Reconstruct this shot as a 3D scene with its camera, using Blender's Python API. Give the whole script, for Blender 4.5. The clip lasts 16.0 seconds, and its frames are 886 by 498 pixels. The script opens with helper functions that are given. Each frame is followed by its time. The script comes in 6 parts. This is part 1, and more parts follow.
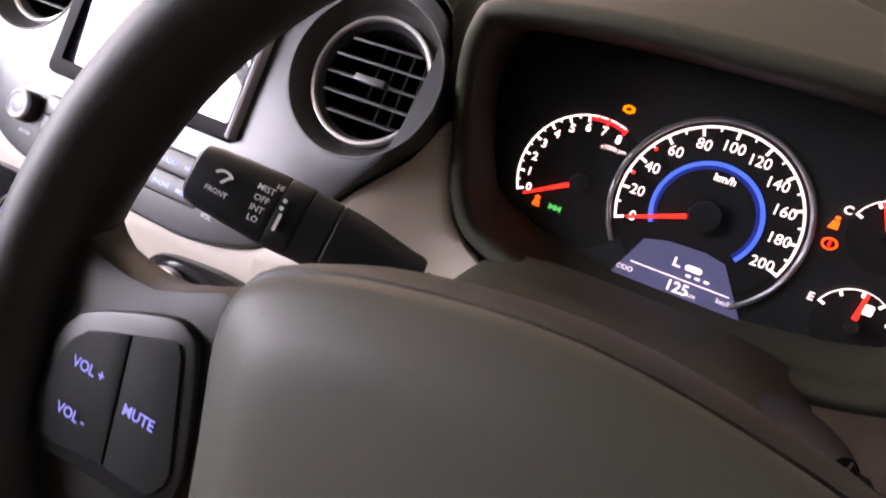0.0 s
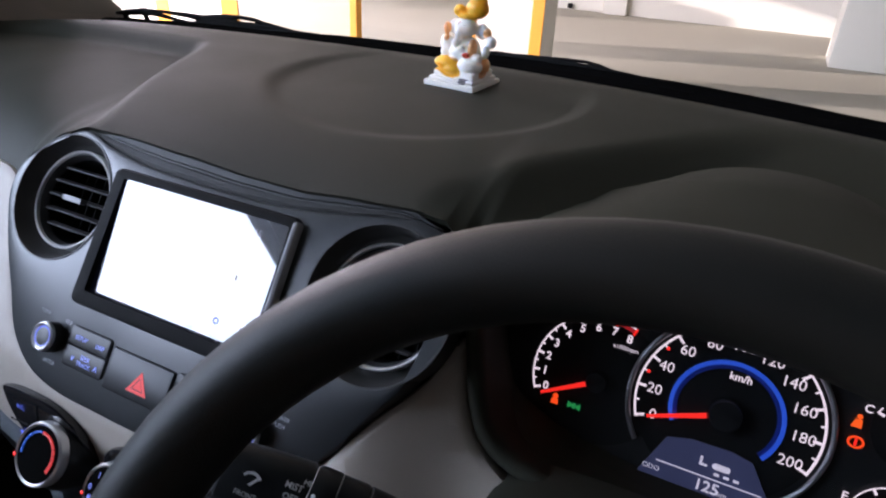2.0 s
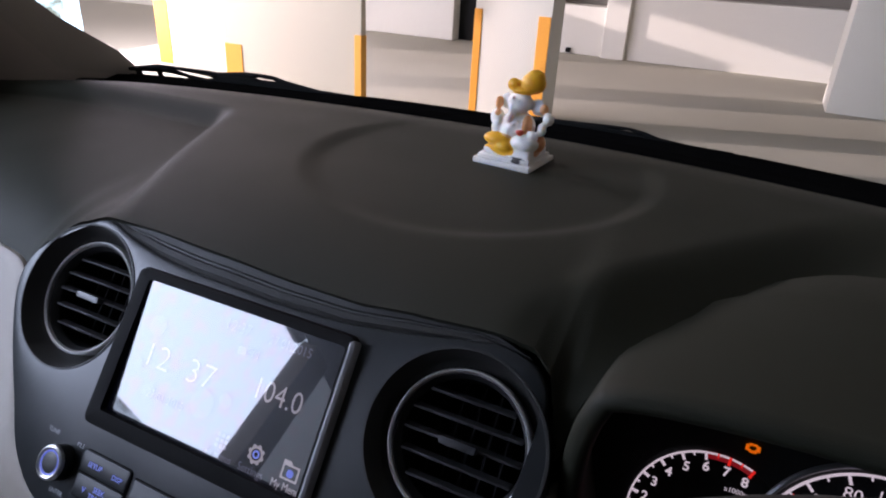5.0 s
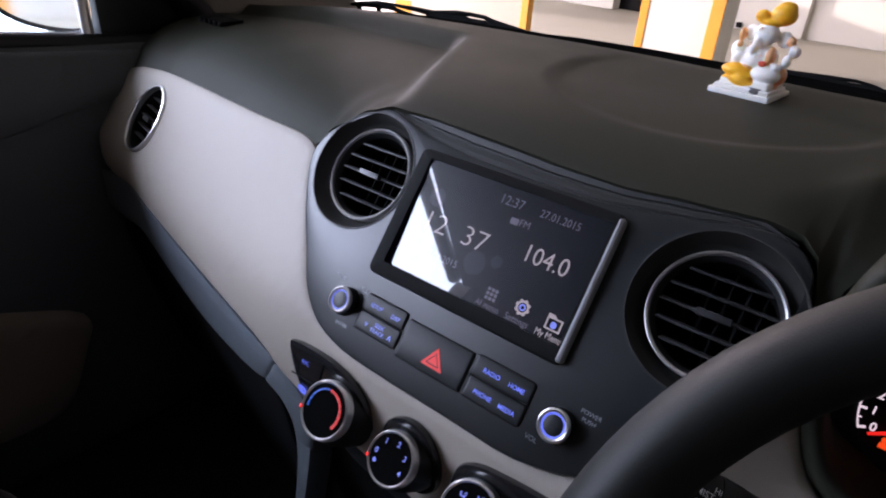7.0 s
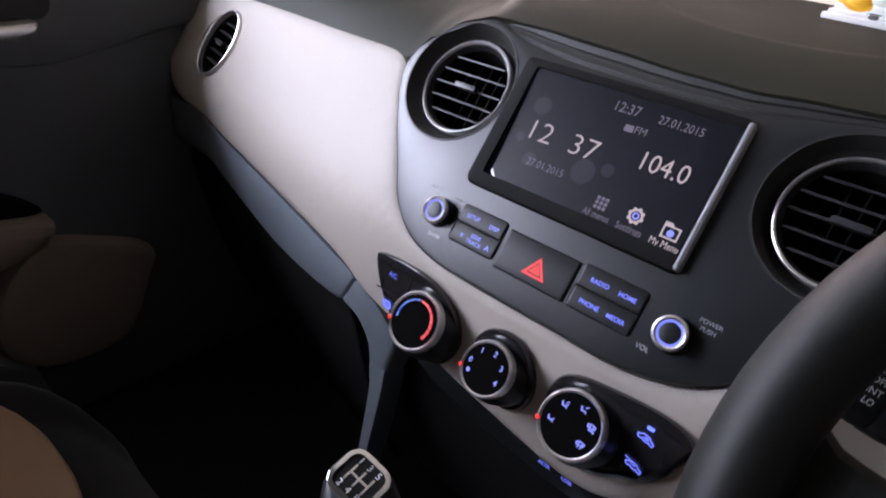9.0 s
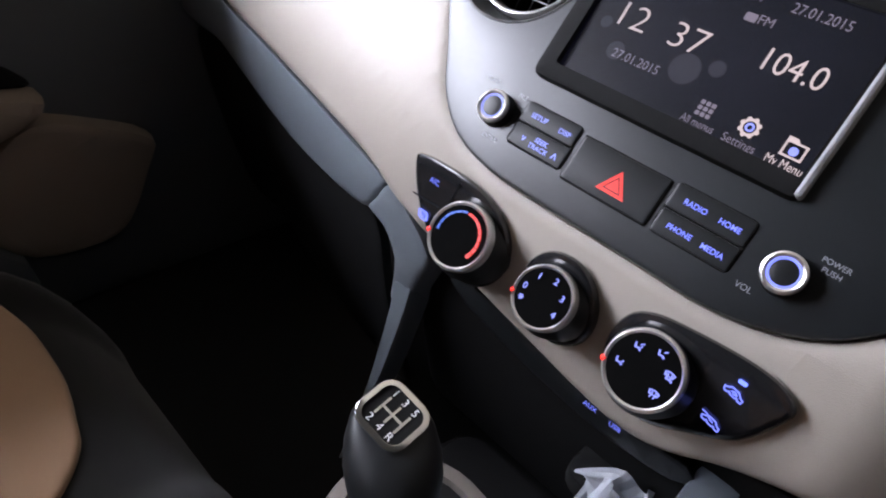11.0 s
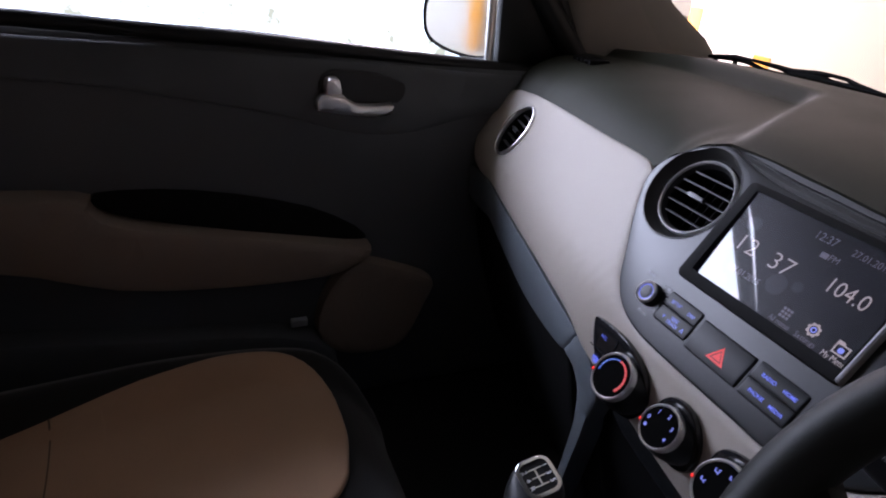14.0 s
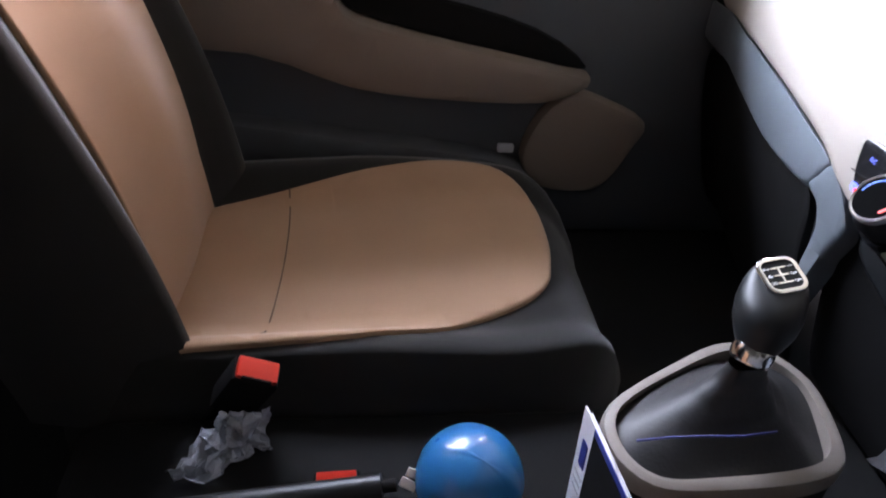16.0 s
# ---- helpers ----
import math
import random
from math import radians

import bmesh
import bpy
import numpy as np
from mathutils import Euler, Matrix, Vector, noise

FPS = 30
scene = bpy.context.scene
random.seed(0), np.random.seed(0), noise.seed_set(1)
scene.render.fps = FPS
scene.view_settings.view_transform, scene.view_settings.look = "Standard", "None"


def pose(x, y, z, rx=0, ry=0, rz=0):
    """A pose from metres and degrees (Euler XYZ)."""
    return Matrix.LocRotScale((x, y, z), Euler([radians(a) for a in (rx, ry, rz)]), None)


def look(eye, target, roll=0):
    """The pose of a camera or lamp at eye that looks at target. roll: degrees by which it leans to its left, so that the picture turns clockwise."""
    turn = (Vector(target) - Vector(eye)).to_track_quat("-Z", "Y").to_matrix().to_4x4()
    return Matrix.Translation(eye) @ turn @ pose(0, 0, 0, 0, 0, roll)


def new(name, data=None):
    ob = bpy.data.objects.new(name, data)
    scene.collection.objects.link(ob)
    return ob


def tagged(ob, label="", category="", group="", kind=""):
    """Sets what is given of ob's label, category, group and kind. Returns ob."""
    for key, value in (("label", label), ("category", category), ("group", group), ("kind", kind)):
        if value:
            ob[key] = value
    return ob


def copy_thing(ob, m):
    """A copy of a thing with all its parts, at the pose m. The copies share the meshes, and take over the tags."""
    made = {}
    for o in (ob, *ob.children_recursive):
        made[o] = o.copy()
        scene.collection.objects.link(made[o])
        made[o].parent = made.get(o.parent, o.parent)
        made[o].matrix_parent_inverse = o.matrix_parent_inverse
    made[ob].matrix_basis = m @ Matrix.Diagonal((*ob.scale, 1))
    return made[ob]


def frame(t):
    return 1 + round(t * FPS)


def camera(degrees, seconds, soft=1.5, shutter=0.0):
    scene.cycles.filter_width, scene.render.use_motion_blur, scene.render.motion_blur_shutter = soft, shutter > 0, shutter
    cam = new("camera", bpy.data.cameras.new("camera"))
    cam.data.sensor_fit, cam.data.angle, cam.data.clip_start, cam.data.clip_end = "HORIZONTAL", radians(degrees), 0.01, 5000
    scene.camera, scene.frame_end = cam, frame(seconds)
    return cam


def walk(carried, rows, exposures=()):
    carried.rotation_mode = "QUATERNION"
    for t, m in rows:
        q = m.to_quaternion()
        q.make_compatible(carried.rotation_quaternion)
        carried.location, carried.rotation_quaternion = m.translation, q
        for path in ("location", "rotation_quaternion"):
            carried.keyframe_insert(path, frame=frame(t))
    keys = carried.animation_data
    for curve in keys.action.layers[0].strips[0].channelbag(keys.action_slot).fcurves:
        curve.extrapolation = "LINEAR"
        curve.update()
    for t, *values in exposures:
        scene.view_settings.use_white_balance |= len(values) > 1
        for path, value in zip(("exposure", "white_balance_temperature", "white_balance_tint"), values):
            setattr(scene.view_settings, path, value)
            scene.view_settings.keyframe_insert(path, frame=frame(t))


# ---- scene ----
cam = camera(69.2, 16.0, 1.95, 0.3)
PATH = [
    (0, (0.38, -0.261, 1.04), (-0.283, 1.241, -0.103), 8.5),
    (0.5, (0.37, -0.248, 1.054), (-0.304, 1.264, -0.068), 5.7),
    (1, (0.369, -0.237, 1.061), (-0.308, 1.284, -0.046), 4.9),
    (1.5, (0.361, -0.229, 1.086), (-0.346, 1.335, 0.059), 4.3),
    (2, (0.351, -0.229, 1.122), (-0.411, 1.363, 0.182), 2.9),
    (2.5, (0.346, -0.229, 1.137), (-0.452, 1.363, 0.228), 2.0),
    (3, (0.338, -0.239, 1.144), (-0.522, 1.36, 0.304), 2.7),
    (3.2, (0.331, -0.238, 1.142), (-0.539, 1.357, 0.306), 3.1),
    (5.3, (0.262, -0.182, 1.136), (-0.507, 1.463, 0.299), 3.3),
    (5.5, (0.257, -0.196, 1.129), (-0.543, 1.424, 0.271), 3.7),
    (6, (0.239, -0.236, 1.115), (-0.674, 1.289, 0.2), 2.9),
    (6.5, (0.229, -0.274, 1.103), (-0.748, 1.194, 0.16), 4.4),
    (7, (0.233, -0.302, 1.103), (-0.84, 1.101, 0.163), 4.3),
    (7.5, (0.252, -0.31, 1.102), (-0.89, 1.051, 0.185), 4.7),
    (8, (0.251, -0.318, 1.09), (-0.895, 1.041, 0.173), 6.2),
    (8.5, (0.215, -0.332, 1.074), (-0.915, 0.994, 0.091), 4.7),
    (9, (0.201, -0.347, 1.044), (-0.906, 0.984, 0.041), 5.9),
    (9.5, (0.174, -0.329, 1.01), (-0.797, 1.013, -0.111), 8.3),
    (10, (0.135, -0.308, 0.993), (-0.719, 1.065, -0.185), 9.4),
    (10.2, (0.122, -0.308, 0.983), (-0.723, 1.047, -0.221), 9.6),
    (12.3, (0.224, -0.36, 1.047), (-1.128, 0.605, -0.068), 8.8),
    (12.5, (0.243, -0.36, 1.06), (-1.154, 0.602, 0.0), 8.1),
    (13, (0.287, -0.367, 1.089), (-1.188, 0.548, 0.094), 6.0),
    (13.5, (0.313, -0.395, 1.109), (-1.258, 0.423, 0.18), 5.8),
    (14, (0.33, -0.409, 1.119), (-1.312, 0.304, 0.228), 4.7),
    (14.5, (0.351, -0.43, 1.108), (-1.325, 0.151, 0.184), 4.5),
    (15, (0.371, -0.472, 1.082), (-1.325, -0.119, 0.084), 5.5),
    (15.5, (0.378, -0.488, 1.055), (-1.266, -0.243, -0.057), 4.7),
    (16, (0.376, -0.495, 1.024), (-1.199, -0.275, -0.188), 5.0),
]
LIGHTING = [(0.0, 2.05, 8000, 47), (1.0, 2.05, 7550, 42), (1.5, 2.1, 6800, 37), (2.0, 0.35, 6400, 34), (2.5, -0.3, 6450, 37), (3.0, -0.1, 6450, 36), (5.5, -0.3, 6450, 38), (6.0, -0.28, 6500, 40), (6.5, 0.0, 6550, 39), (7.0, 0.22, 6600, 39), (7.5, 0.22, 6650, 39), (8.0, 0.28, 6750, 40), (8.5, 0.52, 6900, 41), (9.0, 0.76, 7000, 42), (9.5, 0.98, 7400, 38), (10.0, 1.02, 7500, 37), (12.5, 1.5, 7050, 36), (13.0, 1.4, 6950, 35), (13.5, 0.95, 6750, 36), (14.0, 0.15, 6750, 42), (14.5, 0.35, 6800, 41), (15.0, 1.35, 6800, 35), (15.5, 1.68, 6800, 36), (16.0, 2.1, 6900, 36)]
walk(cam, [(t, look(eye, target, roll)) for t, eye, target, roll in PATH], LIGHTING)

# ---- world and light ----
world = bpy.data.worlds.new("sky_world")
world.use_nodes = True
scene.world = world
_wt = world.node_tree
_sky = _wt.nodes.new("ShaderNodeTexSky")
_sky.sky_type, _sky.sun_disc = "NISHITA", False
_sky.sun_elevation, _sky.sun_rotation = radians(10), radians(-69)
_wt.links.new(_sky.outputs[0], _wt.nodes["Background"].inputs[0])
_wt.nodes["Background"].inputs[1].default_value = 0.12

_sun = bpy.data.lights.new("sun", "SUN")
_sun.energy, _sun.angle, _sun.color = 5.0, radians(0.6), (1.0, 0.93, 0.82)
sun = new("sun", _sun)
sun.matrix_world = look((-9, 6, 2.1), (0, 9.4, 0.4))


def area_light(name, eye, target, sx, sy, watts, colour):
    d = bpy.data.lights.new(name, "AREA")
    d.shape, d.size, d.size_y, d.energy, d.color = "RECTANGLE", sx, sy, watts, colour
    ob = new(name, d)
    ob.matrix_world = look(eye, target)
    return ob


# lamps in place of daylight from the open west side; the right one is added fill
area_light("car_park_daylight", (-5.6, 2.4, 2.55), (-0.8, 7.2, 0.3), 4.0, 1.6, 520, (0.97, 0.98, 1.0))
area_light("car_park_daylight_low", (-6.0, 5.0, 0.85), (0.0, 6.4, 0.2), 2.2, 1.3, 190, (0.97, 0.98, 1.0))
area_light("car_park_fill_right", (7.0, 5.0, 2.3), (0.5, 6.6, 0.3), 5.0, 1.6, 10, (1.0, 0.88, 0.74))


# ---- materials ----
def mat(name, colour, rough=0.6, metal=0.0, vary=0.12, grain=900.0, bump=0.15, blotch=14.0, spec=0.5, coat=0.0):
    m = bpy.data.materials.new(name)
    m.use_nodes = True
    t = m.node_tree
    b = t.nodes["Principled BSDF"]
    b.inputs["Metallic"].default_value = metal
    b.inputs["Specular IOR Level"].default_value = spec
    b.inputs["Coat Weight"].default_value = coat
    tc = t.nodes.new("ShaderNodeTexCoord")
    n1 = t.nodes.new("ShaderNodeTexNoise")
    n1.inputs["Scale"].default_value, n1.inputs["Detail"].default_value = blotch, 4
    t.links.new(tc.outputs["Object"], n1.inputs["Vector"])
    n2 = t.nodes.new("ShaderNodeTexNoise")
    n2.inputs["Scale"].default_value, n2.inputs["Detail"].default_value = grain, 2
    t.links.new(tc.outputs["Object"], n2.inputs["Vector"])
    mix = t.nodes.new("ShaderNodeMix")
    mix.data_type = "RGBA"
    mix.inputs["A"].default_value = (*[c * (1 - vary) for c in colour], 1)
    mix.inputs["B"].default_value = (*[min(1, c * (1 + vary)) for c in colour], 1)
    add = t.nodes.new("ShaderNodeMath")
    add.operation = "MULTIPLY_ADD"
    add.inputs[1].default_value, add.inputs[2].default_value = 0.35, 0.0
    t.links.new(n2.outputs["Fac"], add.inputs[0])
    add2 = t.nodes.new("ShaderNodeMath")
    add2.operation = "MULTIPLY_ADD"
    add2.inputs[1].default_value = 0.65
    t.links.new(n1.outputs["Fac"], add2.inputs[0])
    t.links.new(add.outputs[0], add2.inputs[2])
    t.links.new(add2.outputs[0], mix.inputs["Factor"])
    t.links.new(mix.outputs["Result"], b.inputs["Base Color"])
    rr = t.nodes.new("ShaderNodeMapRange")
    rr.inputs["To Min"].default_value, rr.inputs["To Max"].default_value = max(0.02, rough - 0.08), min(1, rough + 0.08)
    t.links.new(n1.outputs["Fac"], rr.inputs["Value"])
    t.links.new(rr.outputs[0], b.inputs["Roughness"])
    if bump:
        bp = t.nodes.new("ShaderNodeBump")
        bp.inputs["Strength"].default_value, bp.inputs["Distance"].default_value = bump, 0.0006
        t.links.new(n2.outputs["Fac"], bp.inputs["Height"])
        t.links.new(bp.outputs[0], b.inputs["Normal"])
    return m


def glow(name, colour, strength):
    m = bpy.data.materials.new(name)
    m.use_nodes = True
    b = m.node_tree.nodes["Principled BSDF"]
    b.inputs["Base Color"].default_value = (*[0.3 * c for c in colour], 1)
    b.inputs["Emission Color"].default_value = (*colour, 1)
    b.inputs["Emission Strength"].default_value = strength
    return m


def fabric(name, colour, rough=0.95, scale=1400.0):
    m = mat(name, colour, rough, vary=0.16, grain=scale, bump=0.5, blotch=9.0, spec=0.2)
    b = m.node_tree.nodes["Principled BSDF"]
    b.inputs["Sheen Weight"].default_value = 0.25
    return m


def glass(name, colour=(0.9, 0.95, 0.95), rough=0.0, alpha=0.06):
    m = bpy.data.materials.new(name)
    m.use_nodes = True
    t = m.node_tree
    t.nodes.remove(t.nodes["Principled BSDF"])
    tr, gl, mx = t.nodes.new("ShaderNodeBsdfTransparent"), t.nodes.new("ShaderNodeBsdfGlossy"), t.nodes.new("ShaderNodeMixShader")
    tr.inputs[0].default_value = (*colour, 1)
    gl.inputs["Roughness"].default_value = rough
    mx.inputs[0].default_value = alpha
    t.links.new(tr.outputs[0], mx.inputs[1])
    t.links.new(gl.outputs[0], mx.inputs[2])
    t.links.new(mx.outputs[0], t.nodes["Material Output"].inputs[0])
    return m


PAD = mat("charcoal_dash_plastic", (0.0252, 0.0262, 0.0173), 0.62, grain=1300, bump=0.35, vary=0.12, blotch=10, spec=0.22)
PANEL = mat("grey_panel_plastic", (0.0112, 0.0136, 0.0148), 0.34, grain=1600, bump=0.12, spec=0.58)
BEIGE = mat("beige_dash_plastic", (0.372, 0.328, 0.277), 0.55, grain=1300, bump=0.3, vary=0.05)
STRIP = mat("slate_grey_plastic", (0.135, 0.158, 0.175), 0.42, grain=1400, bump=0.2)
BLACK = mat("black_plastic", (0.009, 0.0102, 0.0108), 0.40, grain=1500, bump=0.12, spec=0.35)
DISH = mat("dark_warm_plastic", (0.0215, 0.0205, 0.0180), 0.6, grain=1300, bump=0.3)
SLAT = mat("grey_satin_slat_plastic", (0.034, 0.034, 0.035), 0.34, grain=1500, bump=0.1)
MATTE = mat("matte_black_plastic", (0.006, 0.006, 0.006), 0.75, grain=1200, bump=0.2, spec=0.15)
GLOSS = mat("gloss_black_plastic", (0.012, 0.012, 0.013), 0.16, bump=0.0)
CHROME = mat("satin_chrome", (0.80, 0.79, 0.78), 0.30, 0.88, vary=0.05, bump=0.03)
BRIGHT = mat("polished_chrome", (0.86, 0.86, 0.86), 0.14, 1.0, vary=0.03, bump=0.02)
MIRROR = mat("mirror_glass", (0.88, 0.88, 0.9), 0.03, 1.0, vary=0.01, bump=0.0)
LEATHER = mat("dark_grain_wheel_vinyl", (0.0118, 0.0132, 0.0112), 0.52, grain=1500, bump=0.22, vary=0.15, spec=0.38)
HUBM = mat("grey_airbag_vinyl", (0.0400, 0.0405, 0.0295), 0.55, grain=1300, bump=0.12)
DOORD = mat("dark_door_plastic", (0.0860, 0.0940, 0.1000), 0.6, grain=900, bump=0.3)
DOORB = mat("taupe_door_plastic", (0.25, 0.195, 0.155), 0.65, grain=900, bump=0.3, vary=0.08)
KEYM = mat("dark_satin_key_plastic", (0.0150, 0.0170, 0.0165), 0.68, grain=1600, bump=0.06, spec=0.12)
SEATB = fabric("black_seat_fabric", (0.016, 0.0155, 0.014))
SEATT = fabric("tan_seat_fabric", (0.45, 0.276, 0.170))
SEAM = fabric("dark_seam_thread", (0.13, 0.080, 0.05))
CARPET = mat("black_carpet", (0.010, 0.010, 0.010), 0.95, grain=500, bump=0.8, vary=0.4)
TAUPE = mat("taupe_console_plastic", (0.155, 0.134, 0.114), 0.55, grain=1000, bump=0.3)
BOOTM = mat("black_boot_vinyl", (0.012, 0.012, 0.013), 0.55, grain=300, bump=0.4)
# headliner darkened to cut bounce and its reflection in the panel
HEAD = mat("darkened_headliner", (0.072, 0.066, 0.060), 0.9, grain=900, bump=0.4)
PILLAR_TRIM = mat("taupe_pillar_trim", (0.38, 0.34, 0.30), 0.7, grain=900, bump=0.3)
WHITEP = mat("white_wall_paint", (0.72, 0.70, 0.63), 0.85, grain=60, bump=0.25, vary=0.06, blotch=1.3)
YELLOW = mat("yellow_edge_paint", (0.85, 0.35, 0.03), 0.6, grain=90, bump=0.2, vary=0.12, blotch=5)
# white pillar paint tinted cream to stand for its shaded front
SHADEDP = mat("shaded_pillar_paint", (0.62, 0.52, 0.40), 0.85, grain=60, bump=0.25, vary=0.08, blotch=1.6)
CONCRETE = mat("dusty_concrete_floor", (0.45, 0.425, 0.345), 0.9, grain=30, bump=0.4, vary=0.16, blotch=0.9)
RED_PL = mat("red_button_plastic", (0.75, 0.035, 0.015), 0.35, bump=0.05)
BLUEB = mat("blue_ball_plastic", (0.005, 0.125, 0.31), 0.30, bump=0.1, vary=0.12, blotch=20, coat=0.3)
PAPER = mat("white_paper", (0.62, 0.63, 0.66), 0.8, bump=0.2)
CARDB = mat("navy_printed_card", (0.02, 0.035, 0.22), 0.4, bump=0.1)
FIG_W = mat("white_glazed_ceramic", (0.90, 0.86, 0.79), 0.42, bump=0.05, vary=0.08, blotch=60)
FIG_Y = mat("yellow_glaze", (1.0, 0.45, 0.012), 0.42, bump=0.05)
FIG_O = mat("peach_glaze", (0.80, 0.38, 0.16), 0.3, bump=0.05)
for m in (FIG_W, FIG_Y, FIG_O):
    b = m.node_tree.nodes["Principled BSDF"]
    b.inputs["Subsurface Weight"].default_value = 0.35
    b.inputs["Subsurface Radius"].default_value = (1.0, 0.8, 0.6)
    b.inputs["Subsurface Scale"].default_value = 0.012
G_WHITE = glow("white_backlight", (1.0, 0.95, 0.96), 0.62)
G_SCR = glow("white_screen_text", (0.97, 0.98, 1.0), 0.31)
G_DIM = glow("grey_screen_text", (0.62, 0.66, 0.86), 0.15)
G_RED = glow("red_needle_light", (1.0, 0.03, 0.015), 0.8)
G_ORANGE = glow("amber_warning_light", (1.0, 0.20, 0.0), 0.75)
G_GREEN = glow("green_warning_light", (0.0, 0.55, 0.12), 0.35)
G_BLUE = glow("blue_backlight", (0.14, 0.23, 1.0), 0.72)
G_LBLUE = glow("pale_blue_backlight", (0.22, 0.32, 1.0), 0.48)
G_KEY = glow("dim_blue_key_light", (0.25, 0.32, 1.0), 0.22)
G_ARC = glow("blue_dial_ring", (0.03, 0.16, 1.0), 0.34)
G_LCD = glow("blue_grey_display", (0.16, 0.20, 0.42), 0.07)
G_HAZ = glow("red_triangle_light", (1.0, 0.05, 0.035), 0.40)
G_HOT = glow("red_scale_light", (1.0, 0.05, 0.03), 0.30)
G_TEMPB = glow("blue_scale_light", (0.02, 0.16, 0.8), 0.3)
WHITE_INK = mat("white_print", (0.75, 0.75, 0.75), 0.6, bump=0.0)
GREY_INK = mat("grey_print", (0.35, 0.36, 0.38), 0.6, bump=0.0)
WIPER_M = mat("wiper_rubber", (0.008, 0.008, 0.008), 0.8, spec=0.1)
COWL = mat("matt_black_cowl_plastic", (0.004, 0.004, 0.004), 0.95, spec=0.0)
GLASS = glass("windscreen_glass", (0.93, 0.96, 0.95), 0.0, 0.03)
PLASTIC_BAG = mat("milky_clear_film", (0.72, 0.80, 0.92), 0.15, bump=0.0)
PLASTIC_BAG.node_tree.nodes["Principled BSDF"].inputs["Alpha"].default_value = 0.42


def screen_material():
    m = bpy.data.materials.new("touch_screen_display")
    m.use_nodes = True
    t = m.node_tree
    b = t.nodes["Principled BSDF"]
    b.inputs["Base Color"].default_value = (0.006, 0.007, 0.010, 1)
    b.inputs["Roughness"].default_value = 0.025
    b.inputs["Specular IOR Level"].default_value = 1.0
    tc, n = t.nodes.new("ShaderNodeTexCoord"), t.nodes.new("ShaderNodeTexNoise")
    n.inputs["Scale"].default_value, n.inputs["Detail"].default_value = 9.0, 3
    r = t.nodes.new("ShaderNodeValToRGB")
    r.color_ramp.elements[0].position, r.color_ramp.elements[0].color = 0.40, (0.004, 0.006, 0.014, 1)
    r.color_ramp.elements[1].position, r.color_ramp.elements[1].color = 0.75, (0.035, 0.045, 0.085, 1)
    t.links.new(tc.outputs["Object"], n.inputs["Vector"])
    t.links.new(n.outputs["Fac"], r.inputs[0])
    t.links.new(r.outputs[0], b.inputs["Emission Color"])
    b.inputs["Emission Strength"].default_value = 0.09
    return m


SCREEN = screen_material()
G_BOKEH = glow("faint_screen_disc", (0.45, 0.55, 0.75), 0.030)
for m in (G_SCR, G_DIM, G_BOKEH, SCREEN):
    b = m.node_tree.nodes["Principled BSDF"]
    b.inputs["Base Color"].default_value = (0.006, 0.007, 0.010, 1)
    b.inputs["Roughness"].default_value = 0.025
    b.inputs["Specular IOR Level"].default_value = 1.0
    b.inputs["Coat Weight"].default_value = 0.42
    b.inputs["Coat Roughness"].default_value = 0.32
CEILING = mat("grey_concrete_soffit", (0.24, 0.22, 0.19), 0.9, grain=40, bump=0.3, vary=0.1, blotch=1.0)


def backdrop_material(name, strength, dark):
    """Overexposed daylight, far outside the side window."""
    m = bpy.data.materials.new(name)
    m.use_nodes = True
    t = m.node_tree
    t.nodes.remove(t.nodes["Principled BSDF"])
    em, tc, n, r = t.nodes.new("ShaderNodeEmission"), t.nodes.new("ShaderNodeTexCoord"), t.nodes.new("ShaderNodeTexNoise"), t.nodes.new("ShaderNodeValToRGB")
    n.inputs["Scale"].default_value, n.inputs["Detail"].default_value = 9.0, 6
    t.links.new(tc.outputs["Object"], n.inputs["Vector"])
    r.color_ramp.elements[0].position, r.color_ramp.elements[0].color = 0.36, dark
    r.color_ramp.elements[1].position, r.color_ramp.elements[1].color = 0.54, (0.60, 0.86, 1.0, 1)
    t.links.new(n.outputs["Fac"], r.inputs[0])
    t.links.new(r.outputs[0], em.inputs[0])
    em.inputs[1].default_value = strength
    t.links.new(em.outputs[0], t.nodes["Material Output"].inputs[0])
    return m


# ---- building tools ----
def link(name, me, material, parent=None, label="", smooth=True, sharp=38):
    mats = material if isinstance(material, (list, tuple)) else [material]
    for mm in mats:
        me.materials.append(mm)
    if smooth:
        me.shade_smooth()
        me.set_sharp_from_angle(angle=radians(sharp))
    ob = new(name, me)
    ob.parent = parent
    if label:
        ob["label"] = label
    return ob


def part(name, bm, material, parent=None, label="", sharp=38):
    me = bpy.data.meshes.new(name)
    bmesh.ops.recalc_face_normals(bm, faces=bm.faces)
    bm.to_mesh(me)
    bm.free()
    return link(name, me, material, parent, label, True, sharp)


def thing(name, label, category, group="", kind="", at=(0, 0, 0)):
    ob = new(name)
    ob.empty_display_size = 0.02
    ob.location = at
    return tagged(ob, label, category, group, kind)


def smooth(a, b, x):
    k = min(1, max(0, (x - a) / (b - a)))
    return k * k * (3 - 2 * k)


def lerp_table(tab, x):
    if x <= tab[0][0]:
        return tab[0][1]
    for (a, p), (b, q) in zip(tab, tab[1:]):
        if x <= b:
            k = (x - a) / (b - a)
            k = k * k * (3 - 2 * k) * 0.5 + k * 0.5
            return p + (q - p) * k
    return tab[-1][1]


